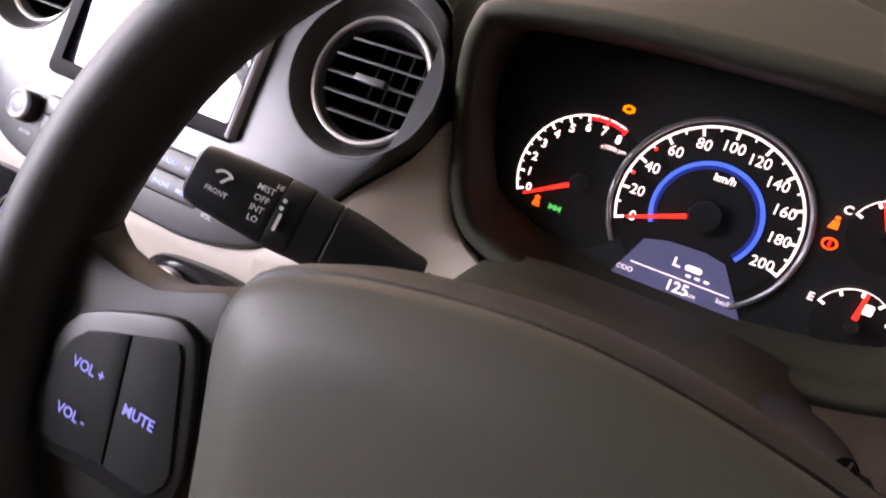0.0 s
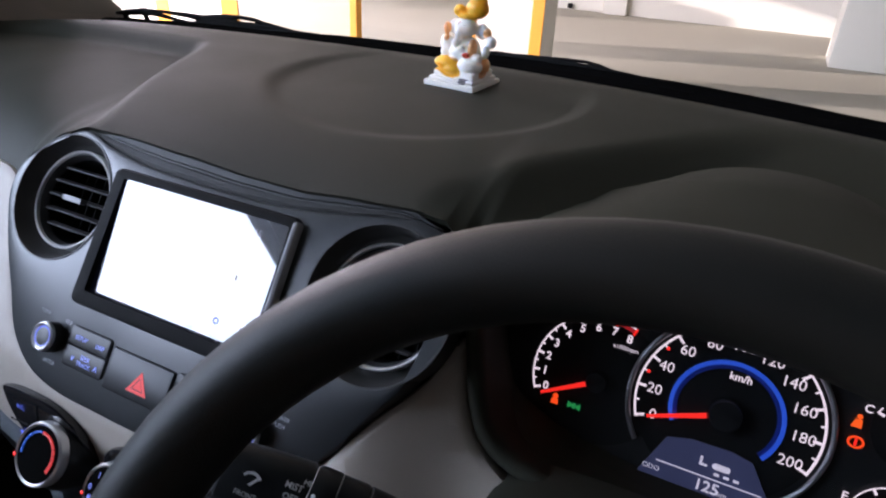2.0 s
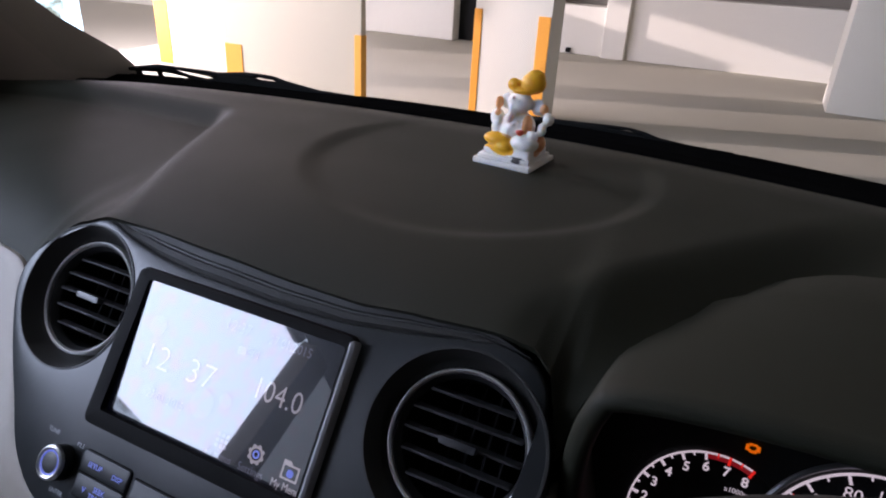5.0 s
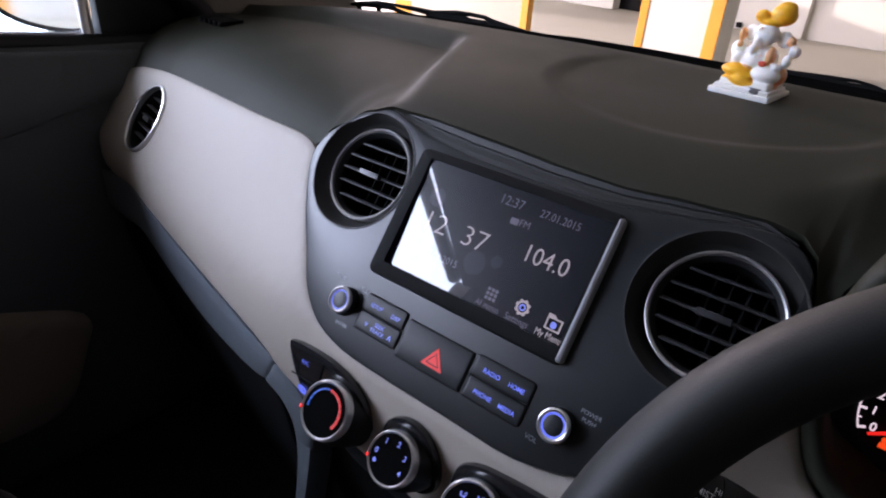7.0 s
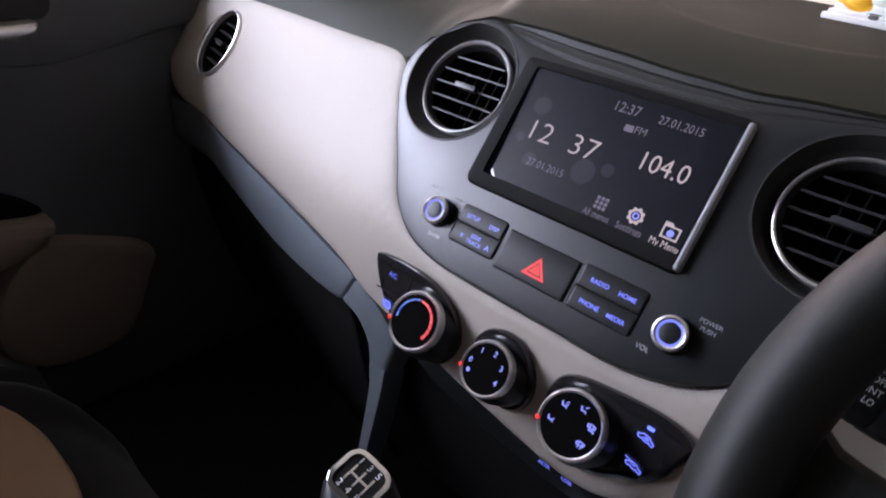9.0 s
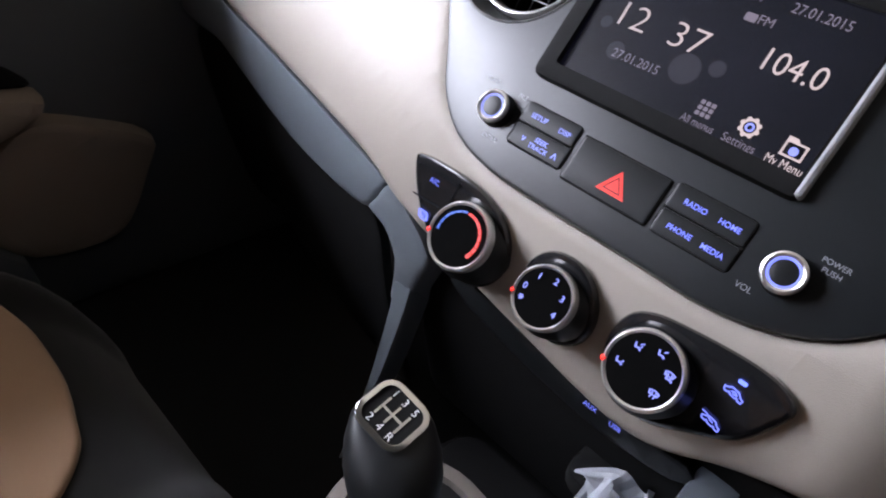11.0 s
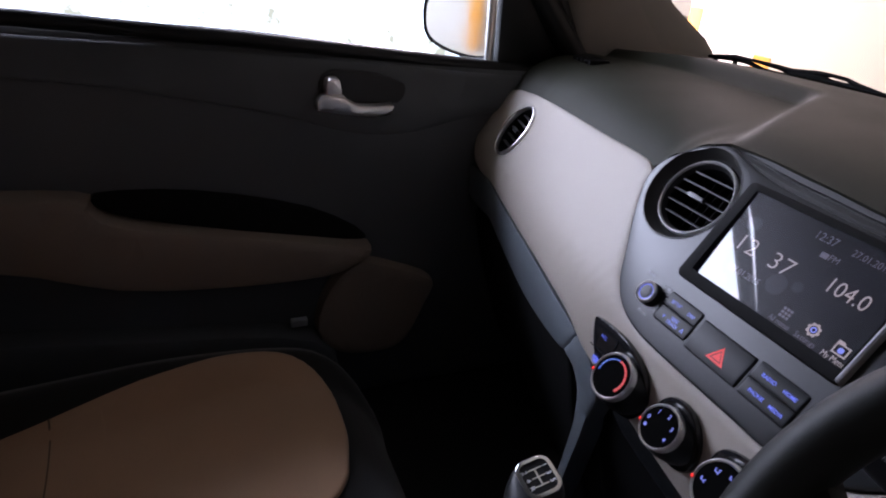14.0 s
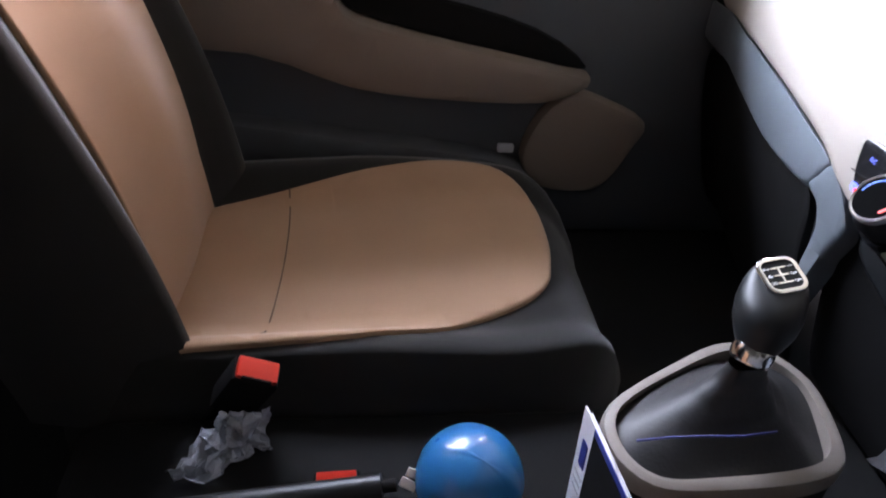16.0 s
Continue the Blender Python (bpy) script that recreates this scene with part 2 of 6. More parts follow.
def rounded(pts, seg=5, closed=True):
    """Catmull-Rom curve through the points."""
    out, n = [], len(pts)
    for i in range(n):
        p0, p1, p2, p3 = [Vector(pts[(i + k) % n]) for k in (-1, 0, 1, 2)]
        for j in range(seg):
            s = j / seg
            out.append(0.5 * (2 * p1 + (p2 - p0) * s + (2 * p0 - 5 * p1 + 4 * p2 - p3) * s * s + (3 * p1 - p0 - 3 * p2 + p3) * s ** 3))
    return [tuple(p) for p in out]


def rrect(u0, v0, u1, v1, r, seg=4):
    out = []
    for cx, cy, a0 in ((u1 - r, v1 - r, 0), (u0 + r, v1 - r, 90), (u0 + r, v0 + r, 180), (u1 - r, v0 + r, 270)):
        for i in range(seg + 1):
            a = radians(a0 + 90 * i / seg)
            out.append((cx + r * math.cos(a), cy + r * math.sin(a)))
    return out


def circle(cx, cy, r, n=40, ry=None, turn=0):
    ry, c, s = ry or r, math.cos(turn), math.sin(turn)
    return [(cx + r * math.cos(a) * c - ry * math.sin(a) * s, cy + r * math.cos(a) * s + ry * math.sin(a) * c) for a in (2 * math.pi * i / n for i in range(n))]


def area2(p):
    return sum(a[0] * b[1] - b[0] * a[1] for a, b in zip(p, p[1:] + p[:1]))


def inset(p, d):
    s = 1 if area2(p) > 0 else -1
    out, n = [], len(p)
    for i in range(n):
        a, b, c = Vector(p[i - 1]), Vector(p[i]), Vector(p[(i + 1) % n])
        t = (c - a)
        if t.length < 1e-9:
            out.append(p[i])
            continue
        t.normalize()
        out.append((b.x - s * t.y * d, b.y + s * t.x * d))
    return out


def plate_bm(poly, top, bottom, bev=0.0, holes=(), grid=0.0, place=None):
    """A slab over the outline, from n = bottom to n = top, with a rounded edge and holes, laid onto a surface by place(u, v, n)."""
    bm = bmesh.new()

    def ring(p, n):
        return [bm.verts.new((x, y, n)) for x, y in p]

    def band(a, b):
        for i in range(len(a)):
            bm.faces.new((a[i - 1], a[i], b[i], b[i - 1]))

    rings = [ring(poly, bottom)]
    if bev > 0:
        rings += [ring(poly, top - bev), ring(inset(poly, bev * 0.3), top - bev * 0.3), ring(inset(poly, bev), top)]
    else:
        rings.append(ring(poly, top))
    for a, b in zip(rings, rings[1:]):
        band(a, b)
    loops = [rings[-1]]
    for h in holes:
        lo, hi = ring(h, bottom), ring(h, top)
        band(lo, hi)
        loops.append(hi)
    edges = []
    for lp in loops:
        for i in range(len(lp)):
            edges.append(bm.edges.get((lp[i - 1], lp[i])))
    bmesh.ops.triangle_fill(bm, use_beauty=True, edges=edges)
    if grid:
        us, vs = [p[0] for p in poly], [p[1] for p in poly]
        for k, (lo, hi) in enumerate(((min(us), max(us)), (min(vs), max(vs)))):
            x = lo + grid
            while x < hi - grid * 0.3:
                co, no = [0, 0, 0], [0, 0, 0]
                co[k], no[k] = x, 1
                bmesh.ops.bisect_plane(bm, geom=bm.verts[:] + bm.edges[:] + bm.faces[:], plane_co=co, plane_no=no)
                x += grid
    if place:
        for v in bm.verts:
            v.co = place(*v.co)
    return bm


def lathe_bm(profile, n=40, place=None, cap=True):
    """profile: (radius, height) pairs, turned about the n axis."""
    bm = bmesh.new()
    rings = []
    for r, h in profile:
        rings.append([bm.verts.new((r * math.cos(2 * math.pi * i / n), r * math.sin(2 * math.pi * i / n), h)) for i in range(n)])
    for a, b in zip(rings, rings[1:]):
        for i in range(n):
            bm.faces.new((a[i - 1], a[i], b[i], b[i - 1]))
    if cap:
        bm.faces.new(rings[-1])
        bm.faces.new(rings[0])
    if place:
        for v in bm.verts:
            v.co = place(*v.co)
    return bm


def tube_bm(path, radius, n=14, closed=False, flat=1.0, up=(0, 0, 1)):
    """A tube along the points; radius may be a list."""
    bm = bmesh.new()
    pts, rings, m = [Vector(p) for p in path], [], len(path)
    for i, p in enumerate(pts):
        a, b = pts[i - 1] if (i or closed) else pts[0], pts[(i + 1) % m] if (closed or i < m - 1) else pts[-1]
        t = (b - a).normalized()
        s = t.cross(Vector(up))
        if s.length < 1e-4:
            s = t.cross(Vector((1, 0, 0)))
        s.normalize()
        w = s.cross(t)
        r = radius[i] if isinstance(radius, (list, tuple)) else radius
        rings.append([bm.verts.new(p + r * (math.cos(k) * s + flat * math.sin(k) * w)) for k in (2 * math.pi * j / n for j in range(n))])
    pairs = list(zip(rings, rings[1:])) + ([(rings[-1], rings[0])] if closed else [])
    for a, b in pairs:
        for i in range(n):
            bm.faces.new((a[i - 1], a[i], b[i], b[i - 1]))
    if not closed:
        bm.faces.new(rings[0])
        bm.faces.new(rings[-1])
    return bm


def loft_bm(sections, closed=True, caps=True):
    bm = bmesh.new()
    rings = [[bm.verts.new(p) for p in s] for s in sections]
    for a, b in zip(rings, rings[1:]):
        for i in range(0 if closed else 1, len(a)):
            bm.faces.new((a[i - 1], a[i], b[i], b[i - 1]))
    if caps and closed:
        bm.faces.new(rings[0])
        bm.faces.new(rings[-1])
    return bm


def box_bm(x0, y0, z0, x1, y1, z1, bev=0.0, seg=2):
    bm = bmesh.new()
    bmesh.ops.create_cube(bm, size=1)
    for v in bm.verts:
        v.co = ((x0 + x1) / 2 + v.co.x * (x1 - x0), (y0 + y1) / 2 + v.co.y * (y1 - y0), (z0 + z1) / 2 + v.co.z * (z1 - z0))
    if bev:
        bmesh.ops.bevel(bm, geom=bm.edges[:], offset=bev, segments=seg, affect="EDGES", profile=0.7)
    return bm


def moved(bm, m):
    bmesh.ops.transform(bm, matrix=m, verts=bm.verts)
    return bm


def merge_bm(*bms):
    out = bmesh.new()
    for b in bms:
        me = bpy.data.meshes.new("tmp")
        b.to_mesh(me)
        b.free()
        out.from_mesh(me)
        bpy.data.meshes.remove(me)
    return out


def words(name, text, size, at, place, material, parent, turn=0.0, width=0.0, bold=0.0, n=0.0006, label=""):
    """Lettering in the built-in font, centred at (u, v) on a surface."""
    cu = bpy.data.curves.new("letters", "FONT")
    cu.body, cu.size, cu.align_x, cu.align_y, cu.offset = text, size, "CENTER", "CENTER", bold * size
    cu.resolution_u = 3
    ob = bpy.data.objects.new("letters", cu)
    scene.collection.objects.link(ob)
    me = bpy.data.meshes.new_from_object(ob.evaluated_get(bpy.context.evaluated_depsgraph_get()))
    bpy.data.objects.remove(ob)
    c, s = math.cos(turn), math.sin(turn)
    xs = [v.co.x for v in me.vertices]
    squash = width / (max(xs) - min(xs)) if width else 1.0
    for v in me.vertices:
        x, y = v.co.x * squash, v.co.y
        v.co = place(at[0] + x * c - y * s, at[1] + x * s + y * c, n)
    me.materials.clear()
    return link(name, me, material, parent, label or f"lettering {text}", False)


def flat(name, poly, place, material, parent, n=0.0006, thick=0.0005, label=""):
    return part(name, plate_bm(poly, n, n - thick, place=place), material, parent, label)


# ---- the surfaces that things sit on ----
SLOPE = 0.72
KF = math.hypot(1, SLOPE)


def face_bow(u):
    return 0.09 * (max(0, abs(u) - 0.17) / 0.45) ** 1.3 - 0.022 * smooth(0.60, 0.71, -u)


def face(u, v, n=0.0):
    """The dashboard's face: u across, v up the slope, n towards the cabin; it tucks under at the bottom."""
    n = n - 1.9 * max(0, -v) ** 1.5
    return Vector((u, face_bow(u) + (SLOPE * v - n) / KF, 0.79 + (v + SLOPE * n) / KF))


def stack(u, v, n=0.0):
    """The same slope without the tuck, for dials and knobs."""
    return Vector((u, (SLOPE * v - n) / KF, 0.79 + (v + SLOPE * n) / KF))


def dial(a, b, n=0.0):
    """The plane of the instrument dials, from the speedometer's hub."""
    return Vector((0.382 + a, 0.143 + 0.371 * b - 0.928 * n, 0.840 + 0.928 * b + 0.371 * n))


def rimp(a, b, n=0.0):
    """The plane of the binnacle's rim."""
    return Vector((0.382 + a, 0.074 + 0.339 * b - 0.941 * n, 0.842 + 0.941 * b + 0.339 * n))


WT = radians(31.5)


def wheel(a, b, n=0.0):
    """The plane of the steering wheel."""
    return Vector((0.366 + a, -0.164 + math.sin(WT) * b - math.cos(WT) * n, 0.888 + math.cos(WT) * b + math.sin(WT) * n))


def frame_at(place, u, v, n=0.0):
    """The pose of a local frame laid on a surface: x across, y up, z out of it."""
    o = place(u, v, n)
    x = (place(u + 0.001, v, n) - o).normalized()
    y = (place(u, v + 0.001, n) - o).normalized()
    z = x.cross(y).normalized()
    y = z.cross(x)
    m = Matrix((x, y, z)).transposed().to_4x4()
    m.translation = o
    return m


def local(x, y, z=0.0):
    return Vector((x, y, z))


# ---- the car park outside ----
ground = tagged(part("ground", box_bm(-60, -40, -0.3, 60, 80, 0.0), CONCRETE), "dusty pale concrete floor of the car park", "floor", kind="structure")


def car_park_wall(name, x0, y0, x1, y1, z1, label):
    return tagged(part(name, box_bm(x0, y0, 0.0, x1, y1, z1, 0.01, 1), WHITEP), label, "wall", kind="structure")


car_park_wall("wall_north", -1.45, 8.55, 9.0, 8.85, 0.79, "white painted low car park wall with a sunlit patch")
car_park_wall("wall_north_far", -14.0, 8.50, -3.87, 8.9, 3.2, "white painted wall at the back of the car park")
car_park_wall("wall_north_return", -3.45, 8.56, -1.5, 8.9, 0.615, "white painted wall set behind the pillars")
car_park_wall("wall_jamb", -1.72, 8.46, -1.42, 9.0, 3.2, "white wall corner beside a dark opening")
# the slab's grey gives the darkness of the opening above the wall
tagged(part("wall_recess", box_bm(-3.45, 8.95, 0.0, 9.0, 9.15, 3.2, 0.01, 1), CEILING), "dark grey concrete slab standing in for the dark opening above the wall", "wall", kind="structure")
tagged(part("wall_north_upper", box_bm(-3.45, 8.57, 0.619, -2.40, 8.90, 3.2, 0.01, 1), WHITEP), "white painted wall beside a dark opening", "wall", kind="structure")
# solid black box; the doorway's darkness is put into its colour
tagged(part("doorway", box_bm(-3.90, 8.70, 0.0, -3.40, 9.1, 2.3, 0.01, 1), MATTE), "matte black box drawing the darkness of a doorway in the car park wall", "doorway", kind="structure")
# ceiling carried on unseen above the car to keep the sky out
tagged(part("ceiling", box_bm(-2.4, -10, 3.2, 10, 12, 3.45), CEILING), "grey concrete car park ceiling, carried unseen over the car to block sky", "ceiling", kind="structure")
# unseen ceiling, beam and parapet added to trim the sun patch on the wall
tagged(part("ceiling_sky_block", box_bm(-6.3, 2.6, 3.2, -2.42, 12, 3.45), CEILING), "unseen grey concrete slab added to block sky over the open side", "ceiling", kind="structure")
tagged(part("beam_sun_block", box_bm(-6.3, 2.6, 1.55, -6.05, 12, 3.19, 0.01, 1), CEILING), "unseen grey concrete beam added to trim the top of the sun patch", "beam", kind="structure")
car_park_wall("wall_sun_block", -6.3, 6.3, -6.1, 8.48, 1.22, "unseen white parapet added to cut the sun below the patch")
tagged(part("skirting_light_box", box_bm(-2.20, 8.50, 0.02, -2.14, 8.556, 0.08, 0.01, 2), MATTE), "small dark socket low on the wall", "socket")


def pillar(x0, x1, y0, y1, stripes, label, paint=WHITEP):
    t = thing("car_park_pillar", label, "pillar", group="pillars of the car park")
    part("shaft", box_bm(x0, y0, 0, x1, y1, 3.2, 0.012, 2), paint, t)
    for a, b, z0, z1 in stripes:
        part("stripe", box_bm(a, y0 - 0.006, z0, b, y1 + 0.006 if y0 < 0 else y0 + 0.05, z1, 0.003, 1), YELLOW, t, "yellow painted corner guard")
    return t


pillar(-2.84, -1.815, 3.0, 3.05, ((-2.84, -2.70, 0.0, 0.55), (-1.86, -1.812, 0.0, 0.69)), "white pillar with yellow painted corners, its shade put into a cream tone", SHADEDP)
pillar(-1.696, -1.123, 4.3, 4.58, ((-1.699, -1.64, 0.0, 0.79), (-1.217, -1.128, 0.0, 0.775)), "slim white pillar with yellow painted corners")
pillar(0.82, 1.7, 6.6, 7.2, (), "plain white pillar standing before the wall")
pillar(-5.18, -4.05, 4.5, 4.8, ((-5.18, -5.0, 0.0, 0.6), (-4.15, -4.047, 0.0, 0.6)), "white pillar with yellow corners beside the open side")

# the bright open side
tagged(part("backdrop", plate_bm([(-7.0, -0.2), (2.3, -0.2), (2.3, 1.7), (-7.0, 1.7)], 0.0, -0.02, 0, (), 0, lambda y, z, n: Vector((-3.2 + n, y, z))), backdrop_material("bright_leafy_backdrop", 4.6, (0.12, 0.16, 0.13, 1))), "overexposed daylight and pale leaves beyond the car park", "backdrop", kind="structure")
tagged(part("backdrop_sky", plate_bm([(-7.0, 1.72), (-0.6, 1.72), (-0.6, 4.2), (-7.0, 4.2)], 0.0, -0.02, 0, (), 0, lambda y, z, n: Vector((-3.25 + n, y, z))), backdrop_material("bright_sky_backdrop", 13.0, (0.7, 0.8, 0.95, 1))), "bright overcast sky beyond the car park", "backdrop", kind="structure")
car_park_wall("wall_south", -6.0, -9.3, 8.0, -9.0, 3.2, "white painted wall behind the car")
# unseen side wall added to keep sky light off the car's right
car_park_wall("wall_east_sky_block", 9.0, -10, 9.3, 9.2, 3.2, "unseen white wall added to shut out sky on the right")
pillar(-2.2, -1.35, -6.0, -5.5, ((-2.2, -2.08, 0.0, 1.6), (-1.47, -1.347, 0.0, 1.6)), "white pillar with yellow corners behind the car")

# ---- the car's shell ----
tagged(part("floor", box_bm(-0.74, -1.9, 0.16, 0.74, 0.62, 0.24), CARPET), "black carpeted car floor", "floor", kind="structure")
tagged(part("wall_firewall", box_bm(-0.74, 0.46, 0.24, 0.74, 0.60, 0.90, 0.01, 1), CARPET), "dark carpeted front wall of the footwell", "firewall", kind="structure")
tagged(part("wall_rear", box_bm(-0.74, -2.05, 0.24, 0.74, -1.9, 1.52), CARPET), "dark rear end of the cabin", "rear panel", kind="structure")


def roof_bm():
    secs = []
    for y, z in ((-2.05, 1.50), (-1.3, 1.56), (-0.6, 1.56), (-0.18, 1.50)):
        ring = [(x, y, z - 0.05 * (x / 0.66) ** 4) for x in (-0.72, -0.6, -0.35, 0, 0.35, 0.6, 0.72)]
        secs.append(ring + [(x, yy, zz + 0.03) for x, yy, zz in reversed(ring)])
    return loft_bm(secs)


tagged(part("ceiling_headliner", roof_bm(), HEAD), "grey fabric car headliner, darkened to cut its bounce light", "headliner", kind="structure")


def windscreen_bm():
    secs = []
    for k in range(9):
        s = k / 8
        y, z, w = 0.60 - 0.78 * s, 0.945 + 0.56 * s + 0.05 * math.sin(math.pi * s), 0.70 - 0.10 * s
        secs.append([(w * x, y - 0.14 * x * x * (1 - 0.5 * s), z) for x in (-1, -0.75, -0.5, -0.25, 0, 0.25, 0.5, 0.75, 1)])
    return loft_bm(secs, closed=False)


ws = tagged(part("window_windscreen", windscreen_bm(), GLASS), "clear curved car windscreen", "windscreen", kind="structure")
ws.visible_shadow = False


def a_pillar(sx):
    secs = []
    for z, yf, yr, k in ((0.86, 0.66, 0.30, 1.0), (0.92, 0.62, 0.283, 1.0), (0.96, 0.575, 0.272, 0.995), (1.02, 0.475, 0.250, 0.985), (1.12, 0.345, 0.175, 0.965), (1.25, 0.17, 0.03, 0.935), (1.54, -0.12, -0.24, 0.90)):
        m = 0.5 * (yf + yr)
        secs.append([(sx * k * x, y, z) for x, y in ((0.765, yr), (0.742, yr + 0.004), (0.722, yr + 0.03), (0.712, m), (0.708, yf - 0.03), (0.716, yf), (0.765, yf + 0.01))])
    ob = part("pillar_trim", loft_bm(secs), PILLAR_TRIM, None, "", 60)
    return tagged(ob, "taupe plastic windscreen pillar trim", "pillar trim", kind="structure")


a_pillar(-1)
a_pillar(1)

# sill of the windscreen, cowl and wipers
COWL_TOP = [(-0.73, 0.923), (-0.62, 0.929), (-0.50, 0.932), (-0.36, 0.9355), (-0.22, 0.943), (-0.10, 0.945), (0.26, 0.9455), (0.37, 0.9425), (0.46, 0.9385), (0.74, 0.930)]
tagged(part("trim_cowl", tube_bm([(x, 0.615 - 0.10 * x * x, lerp_table(COWL_TOP, x) - 0.0288) for x in [-0.72 + 0.04 * i for i in range(37)]], 0.040, 12, flat=0.72), COWL), "black plastic cowl under the windscreen", "cowl", kind="structure")


def on_cowl(x, z):
    """A place just outside the foot of the windscreen."""
    return (x, 0.650 - 0.12 * x * x, z)


def cowl_tube(rows):
    """A tapering bar along rows of (across, height, radius) on the cowl."""
    return tube_bm([on_cowl(x, z) for x, z, r in rows], [r for x, z, r in rows], 8)


def wiper(blade, arm, spring):
    t = thing("wiper", "black windscreen wiper lying on the cowl", "wiper", group="windscreen wipers")
    part("blade", cowl_tube(blade), WIPER_M, t)
    part("arm", cowl_tube(arm), WIPER_M, t)
    part("frame", cowl_tube(spring), WIPER_M, t, "black wiper frame")
    x, z, r = arm[-1]
    part("hinge", lathe_bm([(0.012, 0), (0.014, 0.006), (0.012, 0.014), (0.006, 0.018)], 14, lambda a, b, c: Vector(on_cowl(x, z)) + Vector((a, b, c - 0.020))), WIPER_M, t)
    return t


left_wiper = wiper([(-0.756, 0.916, 0.003), (-0.674, 0.9185, 0.0045), (-0.60, 0.9205, 0.0045), (-0.545, 0.924, 0.006), (-0.525, 0.928, 0.010), (-0.48, 0.931, 0.011), (-0.452, 0.9285, 0.0095), (-0.428, 0.9285, 0.0095), (-0.40, 0.930, 0.009), (-0.345, 0.925, 0.006)],
                   [(-0.655, 0.9405, 0.002), (-0.61, 0.9392, 0.003), (-0.56, 0.9375, 0.0045), (-0.53, 0.9350, 0.006), (-0.48, 0.9410, 0.006), (-0.456, 0.9440, 0.0034), (-0.428, 0.9430, 0.0034), (-0.408, 0.9370, 0.005), (-0.346, 0.9290, 0.005), (-0.20, 0.928, 0.005), (0.02, 0.926, 0.006)],
                   [(-0.715, 0.928, 0.002), (-0.690, 0.9315, 0.005), (-0.65, 0.9360, 0.0065), (-0.625, 0.9340, 0.0045), (-0.585, 0.9282, 0.0028), (-0.54, 0.9250, 0.0023)])
for x, z0, z1 in ((-0.695, 0.919, 0.932), (-0.652, 0.920, 0.937)):
    part("claw", tube_bm([on_cowl(x, z1), on_cowl(x + 0.004, 0.5 * (z0 + z1)), on_cowl(x + 0.006, z0)], 0.0045, 6), WIPER_M, left_wiper)
wiper([(-0.03, 0.936, 0.004), (0.00, 0.9385, 0.005), (0.05, 0.9385, 0.005), (0.10, 0.9382, 0.0055), (0.15, 0.9376, 0.0055), (0.21, 0.9340, 0.004), (0.257, 0.9335, 0.004)],
      [(0.03, 0.9410, 0.003), (0.07, 0.9425, 0.0032), (0.10, 0.9450, 0.0024), (0.129, 0.9462, 0.0021), (0.149, 0.9440, 0.0022), (0.1675, 0.9375, 0.004), (0.207, 0.9345, 0.0045), (0.256, 0.9345, 0.0045)],
      [(0.02, 0.9385, 0.004), (0.06, 0.9400, 0.005), (0.098, 0.9405, 0.005), (0.114, 0.9375, 0.003)])

# ---- dashboard ----
dashboard = thing("dashboard", "charcoal and beige plastic car dashboard", "dashboard", at=(0, 0, 0))
V_TOP = [(-0.72, 0.090), (-0.51, 0.112), (-0.34, 0.122), (-0.256, 0.126), (-0.228, 0.131), (-0.20, 0.156), (-0.172, 0.179), (-0.146, 0.189), (-0.100, 0.1895),
         (-0.033, 0.187), (0.030, 0.1835), (0.076, 0.183), (0.120, 0.187), (0.170, 0.190), (0.190, 0.187), (0.202, 0.177), (0.208, 0.158), (0.214, 0.128), (0.219, 0.105), (0.226, 0.095), (0.235, 0.092), (0.50, 0.100), (0.72, 0.10)]


def pad_edge(u):
    """The rear edge of the pad, as it would run if the hood were not there."""
    w = u if u < 0.213 else max(0.213, min(u, 0.213 + 4 * (u - 0.52)))
    p = face(w, lerp_table(V_TOP, w), 0.003 - 0.008 * (1 - smooth(-0.23, -0.20, w)) - 0.035 * smooth(0.202, 0.228, w))
    return p.y, p.z


def pad_start(u):
    """Where the pad begins; behind the dials it starts under the hood."""
    yr = pad_edge(u)[0]
    ys = lerp_table([(0.2165, yr), (0.2215, 0.104), (0.236, 0.132), (0.25, 0.150), (0.52, 0.150), (0.545, yr)], u)
    return yr if u < 0.2165 or u > 0.545 else ys


def pad_z(u, y):
    yr, zr = pad_edge(u)
    xc = -0.134 - 0.5 * (y - 0.121)
    drop = 0.020 * smooth(0.0, 0.030, xc - u) * (1 - smooth(0.338, 0.366, y)) + 0.012 * smooth(-0.45, -0.70, u)
    drop += 0.024 * smooth(0.43, 0.585, y + 0.14 * (u / 0.7) ** 2)
    d = math.hypot((u - 0.055) / 0.165, (y - 0.345) / 0.175)
    drop += 0.0045 * (1 - smooth(0.86, 1.0, d)) * (1 - 0.85 * smooth(0.31, 0.48, y))
    drop += 0.025 * smooth(0.0, 0.075, u - 0.135 - 0.69 * (y - 0.085)) * (1 - smooth(0.50, 0.56, u)) * (1 - smooth(0.24, 0.42, y))
    return zr + (0.966 - drop - zr) * (1 - math.exp(-max(0, y - yr) / (0.040 - 0.024 * smooth(0.185, 0.216, u))))


BLACK_FROM = [(-0.72, 0.43), (-0.60, 0.475), (-0.50, 0.470), (-0.30, 0.500), (-0.073, 0.523), (0.07, 0.522), (0.249, 0.508), (0.375, 0.483), (0.62, 0.43), (0.72, 0.41)]


def black_y(u):
    """Where the matt black defroster strip begins on the pad."""
    return min(lerp_table(BLACK_FROM, u), 0.575 - 0.14 * (u / 0.7) ** 2)


def front_y(u):
    return min(black_y(u) + 0.045, 0.588 - 0.14 * (u / 0.7) ** 2)


